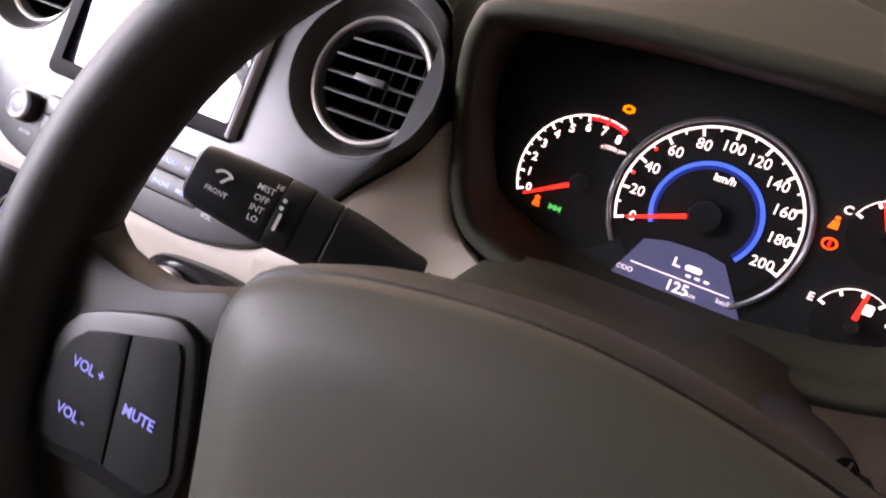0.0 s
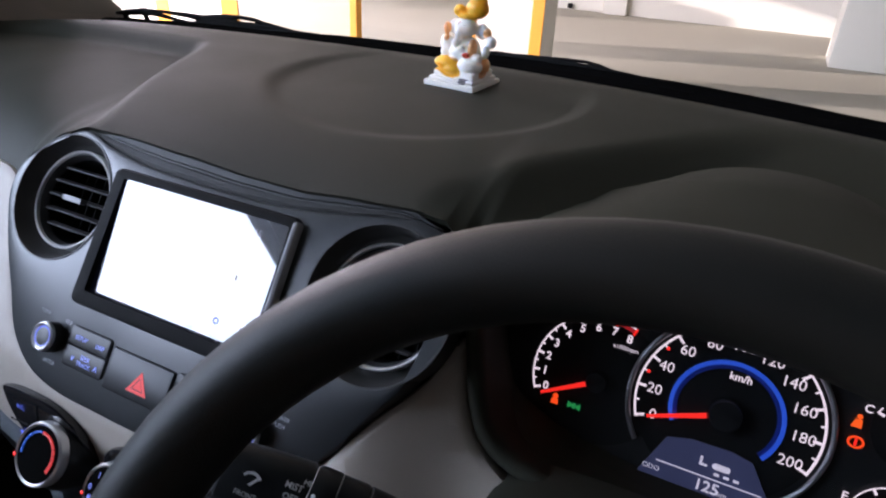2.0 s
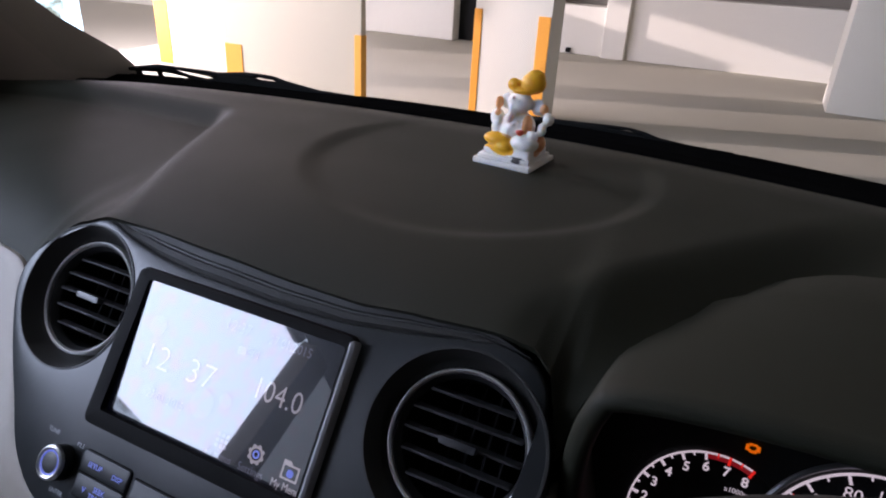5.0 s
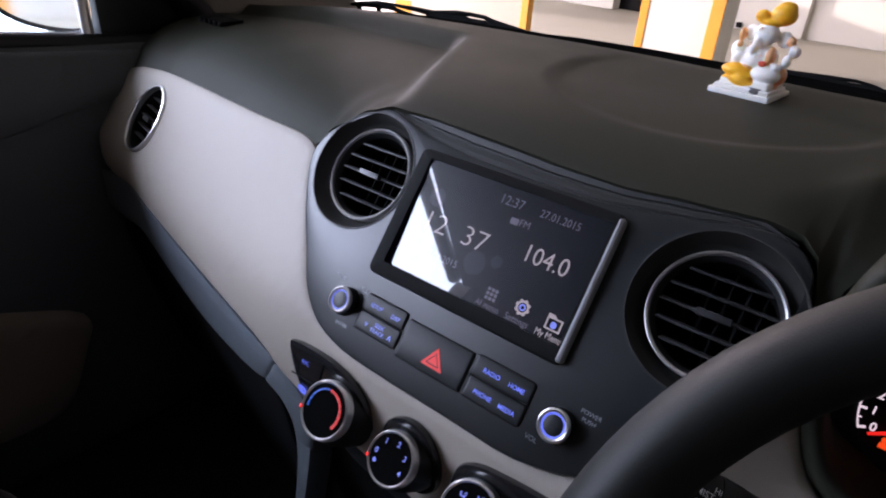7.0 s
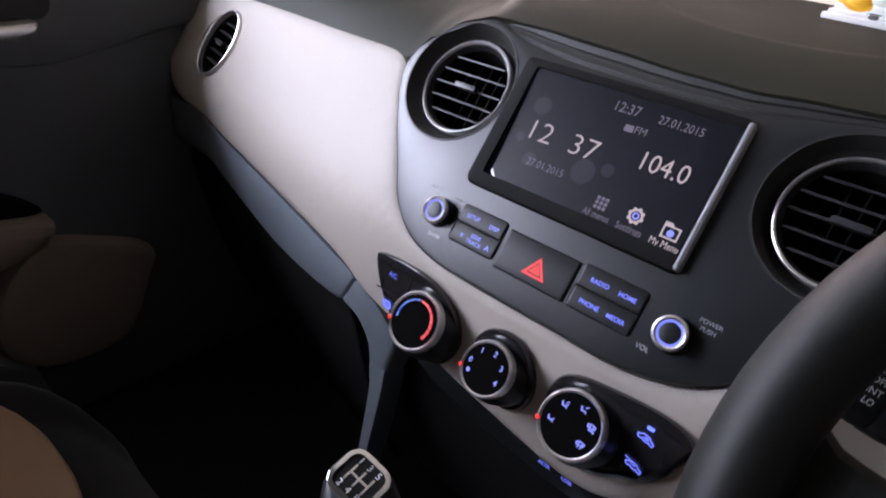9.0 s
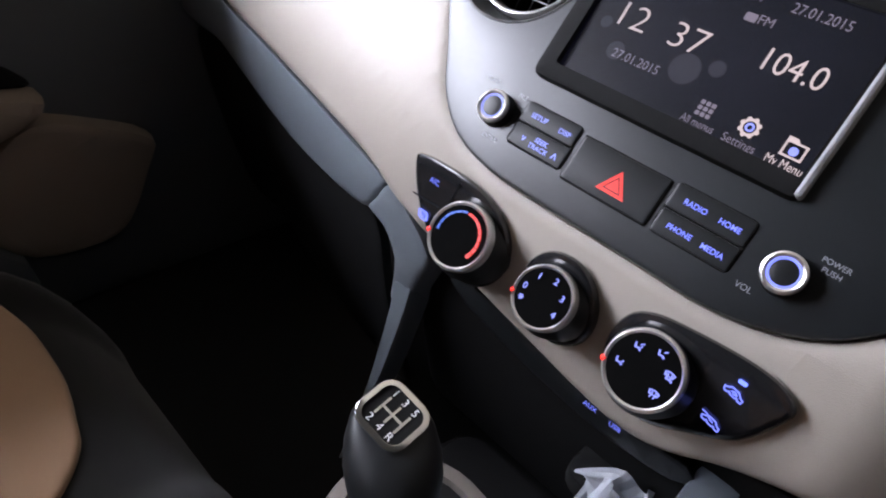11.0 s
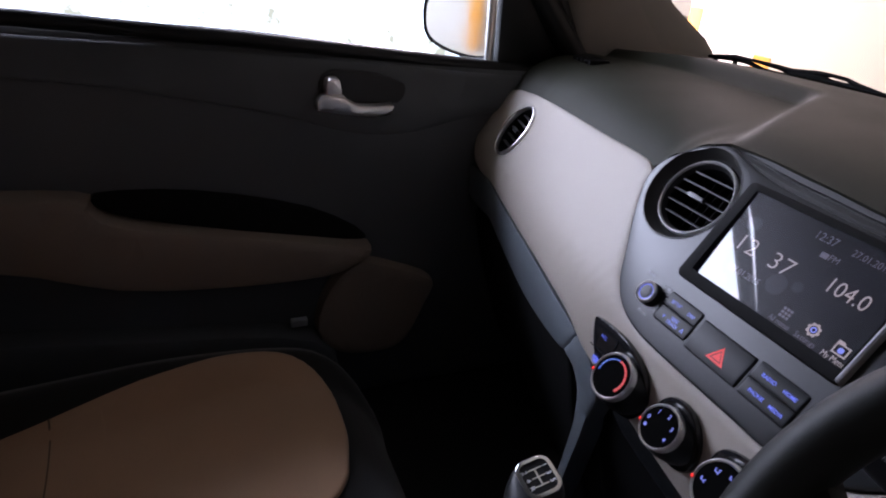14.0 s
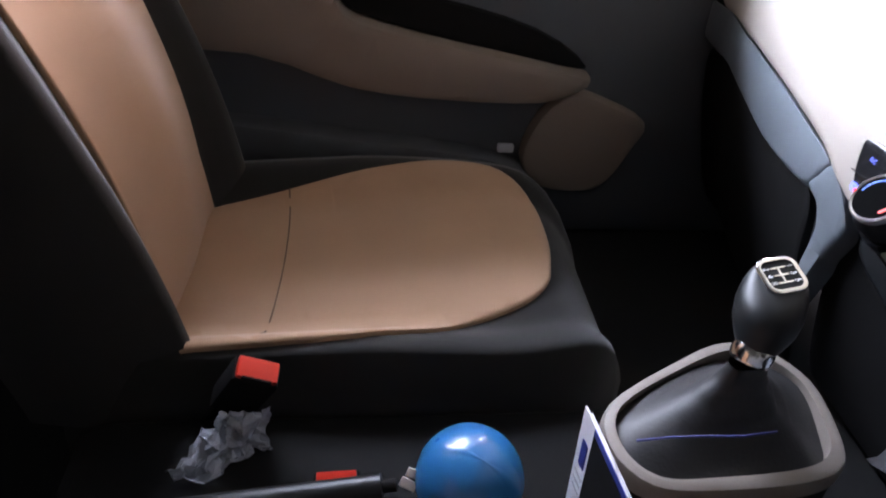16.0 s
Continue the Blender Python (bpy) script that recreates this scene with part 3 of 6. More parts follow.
def pad_bm():
    secs = []
    us = sorted([-0.71 + 0.00625 * i for i in range(226)] + [0.1902 + 0.0015 * i for i in range(42)])
    for u in us:
        yr = pad_start(u)
        zr = pad_z(u, yr)
        yf, row = front_y(u), []
        row.append((u, yr + 0.012, zr - 0.012))
        row.append((u, yr + 0.002, zr - 0.004))
        for j in range(84):
            s = (j / 83) ** 1.25
            y = yr + (yf - yr) * s
            row.append((u, y, pad_z(u, y)))
        row.append((u, yf + 0.012, pad_z(u, yf) - 0.006))
        row.append((u, yf + 0.03, pad_z(u, yf) - 0.05))
        secs.append(row)
    return loft_bm(secs, closed=False)


part("top_pad", pad_bm(), PAD, dashboard, "charcoal soft-grain dashboard top with a shallow tray", 60)
grille_rows = []
for i in range(45):
    u = -0.66 + 0.03 * i
    y0, y1 = black_y(u), front_y(u)
    grille_rows.append([(u, y0 + (y1 - y0) * f, pad_z(u, y0 + (y1 - y0) * f) + h) for f, h in ((0.0, 0.0005), (0.25, 0.0045), (0.55, 0.0055), (1.0, 0.0060))] + [(u, y1 + 0.016, pad_z(u, y1) - 0.012)])
part("defroster_grille", loft_bm(grille_rows, closed=False), COWL, dashboard, "black defroster strip along the windscreen")
part("sensor_grille", merge_bm(*[box_bm(-0.655 + 0.012 * i, 0.235, 0.932, -0.649 + 0.012 * i, 0.275, 0.939, 0.001, 1) for i in range(5)]), MATTE, dashboard, "small black side defroster slots")

# beige band that runs from the door, round the centre panel to the driver's side
BEIGE_LINE = [(-0.70, 0.10), (-0.60, 0.113), (-0.51, 0.121), (-0.42, 0.127), (-0.34, 0.131), (-0.27, 0.135), (-0.236, 0.134), (-0.218, 0.125), (-0.212, 0.11), (-0.190, 0.075), (-0.166, 0.040),
              (-0.148, 0.013), (-0.120, -0.008), (-0.085, -0.017), (-0.04, -0.019), (0.03, -0.019), (0.085, -0.0185), (0.13, -0.006), (0.158, 0.018), (0.180, 0.052), (0.203, 0.085),
              (0.214, 0.116), (0.222, 0.110), (0.227, 0.088), (0.236, 0.062), (0.249, 0.046), (0.273, 0.031), (0.325, 0.016), (0.385, 0.011), (0.45, 0.016), (0.50, 0.031), (0.53, 0.060), (0.55, 0.085), (0.69, 0.09), (0.69, -0.03), (0.60, -0.06), (0.40, -0.070), (0.22, -0.073),
              (0.176, -0.081), (0.150, -0.0885), (0.1258, -0.0985), (0.1016, -0.112), (0.0763, -0.1195), (0.040, -0.119), (-0.036, -0.106), (-0.10, -0.094), (-0.167, -0.078), (-0.22, -0.062), (-0.334, -0.054), (-0.45, -0.052), (-0.56, -0.053), (-0.66, -0.05), (-0.70, -0.02), (-0.715, 0.04)]
SIDE_VENT = circle(-0.601, 0.042, 0.0475, 40)
part("beige_band", plate_bm(rounded(BEIGE_LINE, 3), 0.0, -0.02, 0.007, [SIDE_VENT], 0.018, lambda u, v, n: face(u, v, n - 0.032 * smooth(0.165, 0.25, u))), BEIGE, dashboard, "beige satin plastic dashboard band")
# slate strip under it
STRIP_LINE = [(-0.70, -0.052), (-0.56, -0.055), (-0.45, -0.054), (-0.334, -0.056), (-0.22, -0.064), (-0.186, -0.071), (-0.198, -0.086), (-0.212, -0.102), (-0.24, -0.108), (-0.30, -0.112), (-0.37, -0.114), (-0.456, -0.110), (-0.58, -0.105), (-0.70, -0.10)]
part("lower_strip", plate_bm(rounded(STRIP_LINE, 2), -0.003, -0.02, 0.004, (), 0.03, face), STRIP, dashboard, "slate grey plastic strip over the glovebox")
FIN_LINE = [(-0.182, -0.071), (-0.166, -0.075), (-0.147, -0.084), (-0.127, -0.102), (-0.130, -0.115), (-0.140, -0.132), (-0.150, -0.155), (-0.157, -0.170), (-0.168, -0.174), (-0.180, -0.168), (-0.176, -0.154), (-0.171, -0.137), (-0.171, -0.121), (-0.184, -0.107), (-0.208, -0.102), (-0.195, -0.086)]
part("console_fin", plate_bm(rounded(FIN_LINE, 3), -0.001, -0.03, 0.005, (), 0.02, face), STRIP, dashboard, "slate grey console side fin")
part("fin_foot", loft_bm([[(xl, 0.006, zl), (xl + 0.004, 0.001, zl + 0.002), (xr - 0.004, 0.001, zr - 0.002), (xr, 0.006, zr), (xr, 0.03, zr), (xl, 0.03, zl)] for xl, xr, zl, zr in
     ((-0.172, -0.143, 0.606, 0.622), (-0.173, -0.147, 0.575, 0.590), (-0.177, -0.152, 0.541, 0.559), (-0.187, -0.165, 0.468, 0.486), (-0.202, -0.182, 0.38, 0.418), (-0.225, -0.20, 0.27, 0.30))]), STRIP, dashboard, "slate grey fin running down to the floor")
part("glovebox_lid", plate_bm(rrect(-0.69, -0.30, -0.20, -0.10, 0.03), -0.014, -0.03, 0.006, (), 0.03, face), MATTE, dashboard, "black glovebox lid")
part("storage_back", plate_bm(rrect(-0.16, -0.26, 0.20, -0.09, 0.02), -0.035, -0.05, 0.004, (), 0.02, face), MATTE, dashboard, "black storage recess")
part("socket_strip", plate_bm(rounded([(-0.10, -0.098), (0.03, -0.118), (0.115, -0.114), (0.11, -0.132), (0.03, -0.138), (-0.09, -0.12)], 3), -0.012, -0.03, 0.003, (), 0.02, face), BLACK, dashboard, "black socket strip")
part("knee_panel", plate_bm(rrect(0.20, -0.26, 0.69, -0.07, 0.02), -0.012, -0.03, 0.004, (), 0.03, face), MATTE, dashboard, "black lower driver panel")
part("body", loft_bm([[(x, 0.30, 0.84), (x, 0.46, 0.90), (x, 0.46, 0.50), (x, 0.30, 0.52)] for x in (-0.70, 0.70)]), MATTE, dashboard, "dark inner structure")
words("socket_mark", "AUX", 0.0056, (0.040, -0.124), lambda u, v, n: face(u, v, n - 0.012), G_BLUE, dashboard)
words("socket_mark", "USB", 0.0056, (0.062, -0.125), lambda u, v, n: face(u, v, n - 0.012), G_BLUE, dashboard)

# grey centre panel
CENTRE_LINE = [(-0.146, 0.187), (-0.115, 0.1785), (-0.083, 0.1725), (-0.050, 0.1695), (0.018, 0.1675), (0.071, 0.169), (0.1186, 0.1755), (0.150, 0.181), (0.175, 0.184), (0.196, 0.177), (0.206, 0.160), (0.206, 0.13), (0.200, 0.085), (0.180, 0.052),
               (0.160, 0.020), (0.131, -0.006), (0.085, -0.0195), (0.03, -0.020), (-0.04, -0.020), (-0.085, -0.0185), (-0.121, -0.009), (-0.149, 0.012), (-0.168, 0.040), (-0.192, 0.075), (-0.212, 0.115), (-0.211, 0.14), (-0.197, 0.158), (-0.172, 0.176)]
LV, RV = (-0.1485, 0.1268), (0.1615, 0.1232)
part("centre_panel", plate_bm(rounded(CENTRE_LINE, 3), 0.003, -0.02, 0.003, [circle(*LV, 0.0545, 56), circle(*RV, 0.0545, 56)], 0, stack), PANEL, dashboard, "grey satin plastic centre panel")
LOW_EDGE = [(-0.146, 0.184), (-0.115, 0.1765), (-0.083, 0.1705), (-0.050, 0.1675), (0.018, 0.1655), (0.071, 0.167), (0.1186, 0.1735), (0.150, 0.179), (0.190, 0.180)]
lip_rows = []
for i in range(57):
    u = -0.146 + 0.006 * i
    a, b = lerp_table(LOW_EDGE, u), lerp_table(V_TOP, u) + 0.004
    b = a + (b - a) * min(1, 0.15 + (0.192 - u) / 0.035)
    lip_rows.append([stack(u, a + (b - a) * f, n) for f, n in ((0.0, -0.012), (0.04, -0.0015), (0.22, 0.0006), (0.40, -0.0004), (0.44, -0.0022), (0.50, -0.0022), (0.55, -0.0004), (0.75, 0.0006), (0.86, -0.0016), (1.0, -0.006))])
part("panel_lip", loft_bm(lip_rows, closed=False), DISH, dashboard, "dark stepped lip between panel and top pad", 25)


# ---- round air vents ----
def round_vent():
    t = thing("air_vent", "round black air vent with a satin chrome ring", "air vent", group="round vents beside the screen")
    part("dish", lathe_bm([(0.0550, 0.0140), (0.0545, 0.0162), (0.0532, 0.0162), (0.0522, 0.0145), (0.0494, 0.0030), (0.0470, -0.0005), (0.0430, -0.003)], 56, cap=False), DISH, t, "charcoal dished surround")
    part("bezel_ring", lathe_bm([(0.0432, -0.002), (0.0432, 0.0042), (0.0428, 0.0056), (0.0418, 0.0060), (0.0406, 0.0052), (0.0402, 0.002), (0.0402, -0.01), (0.0418, -0.01), (0.0418, -0.002)], 64, cap=False), CHROME, t, "satin chrome ring")
    part("inner_ring", lathe_bm([(0.0402, 0.0030), (0.0396, 0.0034), (0.0384, 0.0010), (0.0372, -0.004)], 56, cap=False), SLAT, t, "grey inner ring")
    part("barrel", lathe_bm([(0.0374, -0.003), (0.0362, -0.010), (0.0352, -0.042), (0.010, -0.044)], 48, cap=False), MATTE, t)
    part("back_plate", lathe_bm([(0.036, -0.042), (0.036, -0.039)], 40), MATTE, t)
    for i in range(5):
        y = -0.0252 + 0.0126 * i
        w = math.sqrt(0.0368 ** 2 - y * y)
        part("slat", moved(box_bm(-w, -0.0009, -0.005, w, 0.0009, 0.002, 0.0005, 1), pose(0, y, -0.002, 18)), SLAT, t)
    for x in (-0.0225, -0.0115, 0.0, 0.0115, 0.0225):
        h = math.sqrt(0.0345 ** 2 - x * x)
        part("vane", box_bm(x - 0.0009, -h, -0.038, x + 0.0009, h, -0.020, 0.0004, 1), MATTE, t)
    part("handle", moved(box_bm(-0.0115, -0.0024, 0, 0.0115, 0.0024, 0.0070, 0.0015, 2), pose(0, 0.0, -0.001, 0, 0, 0)), SLAT, t, "dark sliding handle")
    return t


vent = round_vent()
vent.matrix_basis = frame_at(stack, *LV, -0.0125)
copy_thing(vent, frame_at(stack, *RV, -0.0125))


def side_vent():
    t = thing("air_vent", "round black air vent in the beige end of the dashboard", "air vent", group="side vents")
    t.matrix_basis = frame_at(face, -0.601, 0.042, 0.0)
    part("bezel_ring", lathe_bm([(0.0485, -0.012), (0.0485, 0.002), (0.0478, 0.0040), (0.0462, 0.0046), (0.0450, 0.0036), (0.0446, -0.004)], 56, cap=False), CHROME, t, "thin satin silver surround")
    part("barrel", lathe_bm([(0.0448, -0.002), (0.0425, -0.006), (0.0400, -0.020), (0.0395, -0.040)], 48, cap=False), MATTE, t)
    part("back_plate", lathe_bm([(0.0400, -0.042), (0.0400, -0.038)], 40), MATTE, t)
    for i in range(5):
        y = -0.0272 + 0.0136 * i
        w = math.sqrt(0.0415 ** 2 - y * y)
        part("slat", moved(box_bm(-w, -0.0009, -0.006, w, 0.0009, 0.001, 0.0005, 1), pose(0, y, -0.006, 18)), SLAT, t)
    for x in (-0.014, 0.014):
        h = math.sqrt(0.038 ** 2 - x * x)
        part("vane", box_bm(x - 0.0009, -h, -0.036, x + 0.0009, h, -0.024, 0.0004, 1), MATTE, t)
    part("handle", box_bm(-0.011, -0.003, -0.006, 0.011, 0.003, 0.002, 0.0015, 2), SLAT, t)
    return t


side_vent()

# ---- infotainment unit ----
unit = thing("infotainment_unit", "touch screen radio unit with black bezel and backlit keys", "car radio")
part("bezel", plate_bm(rrect(-0.0928, 0.0510, 0.0890, 0.1632, 0.006), 0.0098, 0.0, 0.004, [rrect(-0.0797, 0.0628, 0.0836, 0.1555, 0.002, 2)], 0, stack), MATTE, unit, "black raised screen bezel")
# pale grey strip draws the highlight along the bezel's right edge
part("bezel_highlight", plate_bm(rrect(0.0842, 0.0530, 0.0896, 0.1605, 0.0025), 0.0106, 0.002, 0.003, (), 0, stack), mat("grey_edge_highlight", (0.33, 0.335, 0.34), 0.6, 0.0, bump=0.05), unit, "grey strip drawing the highlight on the bezel's right edge")
def on_screen(u, v, n=0.0):
    return stack(u, v, 0.0062 + 0.15 * n + 0.042 * (v - 0.109))


screen = part("screen", plate_bm(rrect(-0.0822, 0.0588, 0.0852, 0.1567, 0.002, 2), -0.0004, -0.024, 0, (), 0, on_screen), SCREEN, unit, "glossy touch screen with a lit home page")
words("clock", "12:37", 0.0105, (0.004, 0.1447), on_screen, G_DIM, screen, width=0.0194)
words("date", "27.01.2015", 0.0085, (0.0455, 0.1442), on_screen, G_DIM, screen, width=0.0326)
words("band", "FM", 0.0078, (0.0209, 0.1323), on_screen, G_DIM, screen)
flat("radio_icon", rrect(0.0085, 0.1295, 0.0155, 0.1345, 0.001), on_screen, G_DIM, screen)
words("large_clock", "12  37", 0.0225, (-0.0325, 0.1078), on_screen, G_SCR, screen, width=0.058, bold=-0.014)
words("small_date", "27.01.2015", 0.0082, (-0.0345, 0.0845), on_screen, G_DIM, screen, width=0.0327)
words("station", "104.0", 0.0190, (0.0475, 0.1135), on_screen, G_SCR, screen, width=0.034, bold=-0.004)
words("caption", "All menus", 0.0070, (0.0193, 0.0668), on_screen, G_DIM, screen, width=0.0209)
words("caption", "Settings", 0.0072, (0.0452, 0.0666), on_screen, G_DIM, screen, width=0.0195)
words("caption", "My Menu", 0.0072, (0.0716, 0.0662), on_screen, G_SCR, screen, width=0.0205)
for i in range(3):
    for j in range(3):
        flat("menu_dot", rrect(0.0143 + 0.0034 * i, 0.0712 + 0.0034 * j, 0.0169 + 0.0034 * i, 0.0738 + 0.0034 * j, 0.0006, 2), on_screen, G_DIM, screen)
cog = []
for i in range(48):
    a, r = 2 * math.pi * i / 48, 0.0062 if (i // 3) % 2 else 0.0052
    cog.append((0.0457 + r * math.cos(a), 0.0768 + r * math.sin(a)))
part("settings_icon", plate_bm(cog, 0.0008, 0.0002, 0, [circle(0.0457, 0.0768, 0.0036, 16)], 0, on_screen), G_SCR, screen)
part("settings_core", plate_bm(circle(0.0457, 0.0768, 0.0026, 16), 0.0008, 0.0002, 0, [circle(0.0457, 0.0768, 0.0014, 12)], 0, on_screen), G_LBLUE, screen)
part("folder_icon", plate_bm([(0.0660, 0.0705), (0.0782, 0.0705), (0.0782, 0.0797), (0.0728, 0.0797), (0.0712, 0.0817), (0.0660, 0.0817)], 0.0008, 0.0002, 0, [rrect(0.0672, 0.0717, 0.0770, 0.0786, 0.0005, 1)], 0, on_screen), G_SCR, screen)
part("folder_figure", plate_bm(rrect(0.0698, 0.0722, 0.0745, 0.0770, 0.002), 0.0007, 0.0002, 0, (), 0, on_screen), G_LBLUE, screen)
for u, v, r in ((-0.060, 0.128, 0.0075), (-0.050, 0.086, 0.006), (-0.005, 0.092, 0.0095), (0.012, 0.099, 0.005), (-0.066, 0.100, 0.004)):
    part("bokeh_disc", plate_bm(circle(u, v, r, 24), 0.0002, 0.0, 0, (), 0, on_screen), G_BOKEH, screen, "faint round shape on the display")


def radio_knob(u, v, ring_material, label):
    k = part("knob", lathe_bm([(0.0150, 0.0), (0.0150, 0.003), (0.0125, 0.005), (0.0118, 0.015), (0.0108, 0.0165)], 36), BLACK, unit, label)
    k.matrix_basis = frame_at(stack, u, v, -0.0045)
    part("ring", lathe_bm([(0.0118, 0.0145), (0.0114, 0.0172), (0.0100, 0.0180), (0.0086, 0.0172), (0.0084, 0.0150)], 40, cap=False), CHROME, k, "chrome rim")
    part("light_ring", lathe_bm([(0.0086, 0.0166), (0.0080, 0.0172), (0.0071, 0.0170), (0.0069, 0.0160)], 40, cap=False), ring_material, k, "blue lit ring")
    part("cap", lathe_bm([(0.0072, 0.0155), (0.0070, 0.0167), (0.0050, 0.0172), (0.002, 0.0173)], 28), BLACK, k)
    return k


radio_knob(-0.1015, 0.0190, G_LBLUE, "black tuning knob with chrome rim")
radio_knob(0.1035, 0.0158, G_BLUE, "black volume knob with chrome rim")


def key(name, poly, label, marks, colour):
    k = part(name, plate_bm(poly, 0.0048, 0.001, 0.0008, (), 0, stack), BLACK, unit, label)
    for text, size, at in marks:
        words("mark", text, size, at, lambda u, v, n: stack(u, v, 0.0046 + n), colour, k, bold=0.015)
    return k


part("key_bed", plate_bm(rrect(-0.0845, 0.0035, -0.0385, 0.0355, 0.004), 0.0036, 0.0, 0.0005, (), 0, stack), MATTE, unit)
part("key_bed", plate_bm(rrect(0.0290, 0.0005, 0.0800, 0.0340, 0.004), 0.0036, 0.0, 0.0005, (), 0, stack), MATTE, unit)
part("key_bed", plate_bm(rrect(-0.0365, 0.0005, 0.0275, 0.0325, 0.002), 0.0036, 0.0, 0.0005, (), 0, stack), MATTE, unit)
key("key", rrect(-0.0835, 0.0205, -0.0395, 0.0347, 0.002), "black setup and display key", (("SETUP", 0.0047, (-0.0695, 0.0270)), ("DISP", 0.0047, (-0.0485, 0.0262))), G_LBLUE)
key("key", rrect(-0.0828, 0.0045, -0.0388, 0.0195, 0.002), "black seek and track key", (("SEEK", 0.0048, (-0.0590, 0.0138)), ("TRACK", 0.0048, (-0.0590, 0.0090)), ("v", 0.0070, (-0.0720, 0.0115)), ("^", 0.0095, (-0.0460, 0.0085))), G_LBLUE)
key("key", rrect(0.0300, 0.0175, 0.0790, 0.0332, 0.002), "black radio and home key", (("RADIO", 0.0047, (0.0460, 0.0245)), ("HOME", 0.0047, (0.0672, 0.0242))), G_BLUE)
key("key", rrect(0.0305, 0.0012, 0.0790, 0.0165, 0.002), "black phone and media key", (("PHONE", 0.0047, (0.0460, 0.0080)), ("MEDIA", 0.0047, (0.0668, 0.0075))), G_BLUE)
haz = part("hazard_button", plate_bm(rrect(-0.0355, 0.0014, 0.0266, 0.0316, 0.002), 0.0048, 0.001, 0.0008, (), 0, stack), BLACK, unit, "black hazard warning button")
part("hazard_triangle", plate_bm([(-0.0115, 0.0068), (0.0085, 0.0068), (-0.0015, 0.0226)], 0.0052, 0.0046, 0, [[(-0.0079, 0.0088), (0.0049, 0.0088), (-0.0015, 0.0189)]], 0, stack), G_HAZ, haz, "red lit warning triangle")
part("hazard_triangle_core", plate_bm([(-0.0064, 0.0096), (0.0034, 0.0096), (-0.0015, 0.0175)], 0.0051, 0.0046, 0, (), 0, stack), G_HAZ, haz, "red triangle core")


def on_panel(u, v, n=0.0):
    return stack(u, v, 0.0032 + n)


for text, at, size in (("TUNE", (-0.1175, 0.0356), 0.0044), ("FILE", (-0.0894, 0.0344), 0.0044), ("ENTER", (-0.0960, 0.0005), 0.0044), ("VOL", (0.0905, -0.0005), 0.0050), ("POWER", (0.1210, 0.0325), 0.0043), ("PUSH", (0.1212, 0.0275), 0.0043)):
    words("panel_mark", text, size, at, on_panel, GREY_INK, unit)

# ---- climate controls ----
climate = thing("climate_control", "rotary climate controls with three chrome-ringed dials", "climate control")
POD_A = [(-0.147, -0.037), (-0.140, -0.0325), (-0.120, -0.0305), (-0.0944, -0.0308), (-0.072, -0.036), (-0.055, -0.046), (-0.0485, -0.060), (-0.052, -0.078), (-0.066, -0.094), (-0.085, -0.101), (-0.108, -0.096), (-0.130, -0.076), (-0.142, -0.056)]
POD_C = [(0.058, -0.038), (0.080, -0.034), (0.1114, -0.0315), (0.132, -0.033), (0.1435, -0.039), (0.1445, -0.048), (0.1307, -0.074), (0.1064, -0.0895), (0.085, -0.101), (0.065, -0.103), (0.046, -0.093), (0.038, -0.071), (0.0440, -0.048)]
pod_a = part("backing", plate_bm(rounded(POD_A, 4), 0.010, -0.01, 0.005, (), 0.02, face), GLOSS, climate, "gloss black dial backing with keys")
part("backing", plate_bm(circle(-0.003, -0.067, 0.0300, 40), 0.010, -0.01, 0.005, (), 0.02, face), GLOSS, climate, "gloss black dial backing")
pod_c = part("backing", plate_bm(rounded(POD_C, 4), 0.010, -0.01, 0.005, (), 0.02, face), GLOSS, climate, "gloss black dial backing with keys")


def on_pod(u, v, n=0.0):
    return face(u, v, 0.0105 + n)


words("key_mark", "A/C", 0.0056, (-0.122, -0.046), on_pod, G_BLUE, pod_a)
part("key_gap", tube_bm([on_pod(u, v) for u, v in ((-0.141, -0.062), (-0.122, -0.061), (-0.108, -0.060))], 0.0006, 6), MATTE, pod_a)
part("key_gap", tube_bm([on_pod(u, v) for u, v in ((-0.100, -0.037), (-0.102, -0.045), (-0.104, -0.052))], 0.0006, 6), MATTE, pod_a)


def stroke(pts, w, n0, n1, place=local):
    """A line of even width drawn as small plates, with rounded joints."""
    bits = []
    for (x0, y0), (x1, y1) in zip(pts, pts[1:]):
        d = math.hypot(x1 - x0, y1 - y0)
        px, py = -(y1 - y0) / d * w / 2, (x1 - x0) / d * w / 2
        bits.append(plate_bm([(x0 + px, y0 + py), (x0 - px, y0 - py), (x1 - px, y1 - py), (x1 + px, y1 + py)], n0, n1, 0, (), 0, place))
    bits += [plate_bm(circle(x, y, w / 2, 8), n0 + 0.00003, n1, 0, (), 0, place) for x, y in pts[1:-1]]
    return merge_bm(*bits)


def car_icon(u, v, s, arrow):
    """A small car seen from the side in thin lines, with an arrow of air."""
    def at(pts):
        return [(u + s * x, v + s * y - 0.2 * s * x) for x, y in pts]
    body = at(((-1.0, -0.36), (-1.08, 0.0), (-0.72, 0.14), (-0.40, 0.42), (0.42, 0.42), (0.76, 0.10), (1.08, 0.0), (1.0, -0.36), (0.6, -0.36), (0.45, -0.18), (0.25, -0.36), (-0.25, -0.36), (-0.45, -0.18), (-0.6, -0.36), (-1.0, -0.36)))
    bits = [stroke(body, 0.16 * s, 0.0009, 0.0002, on_pod)]
    bits.append(stroke(at(arrow), 0.15 * s, 0.0008, 0.0002, on_pod))
    return part("key_icon", merge_bm(*bits), G_BLUE, pod_c, "blue lit car symbol")


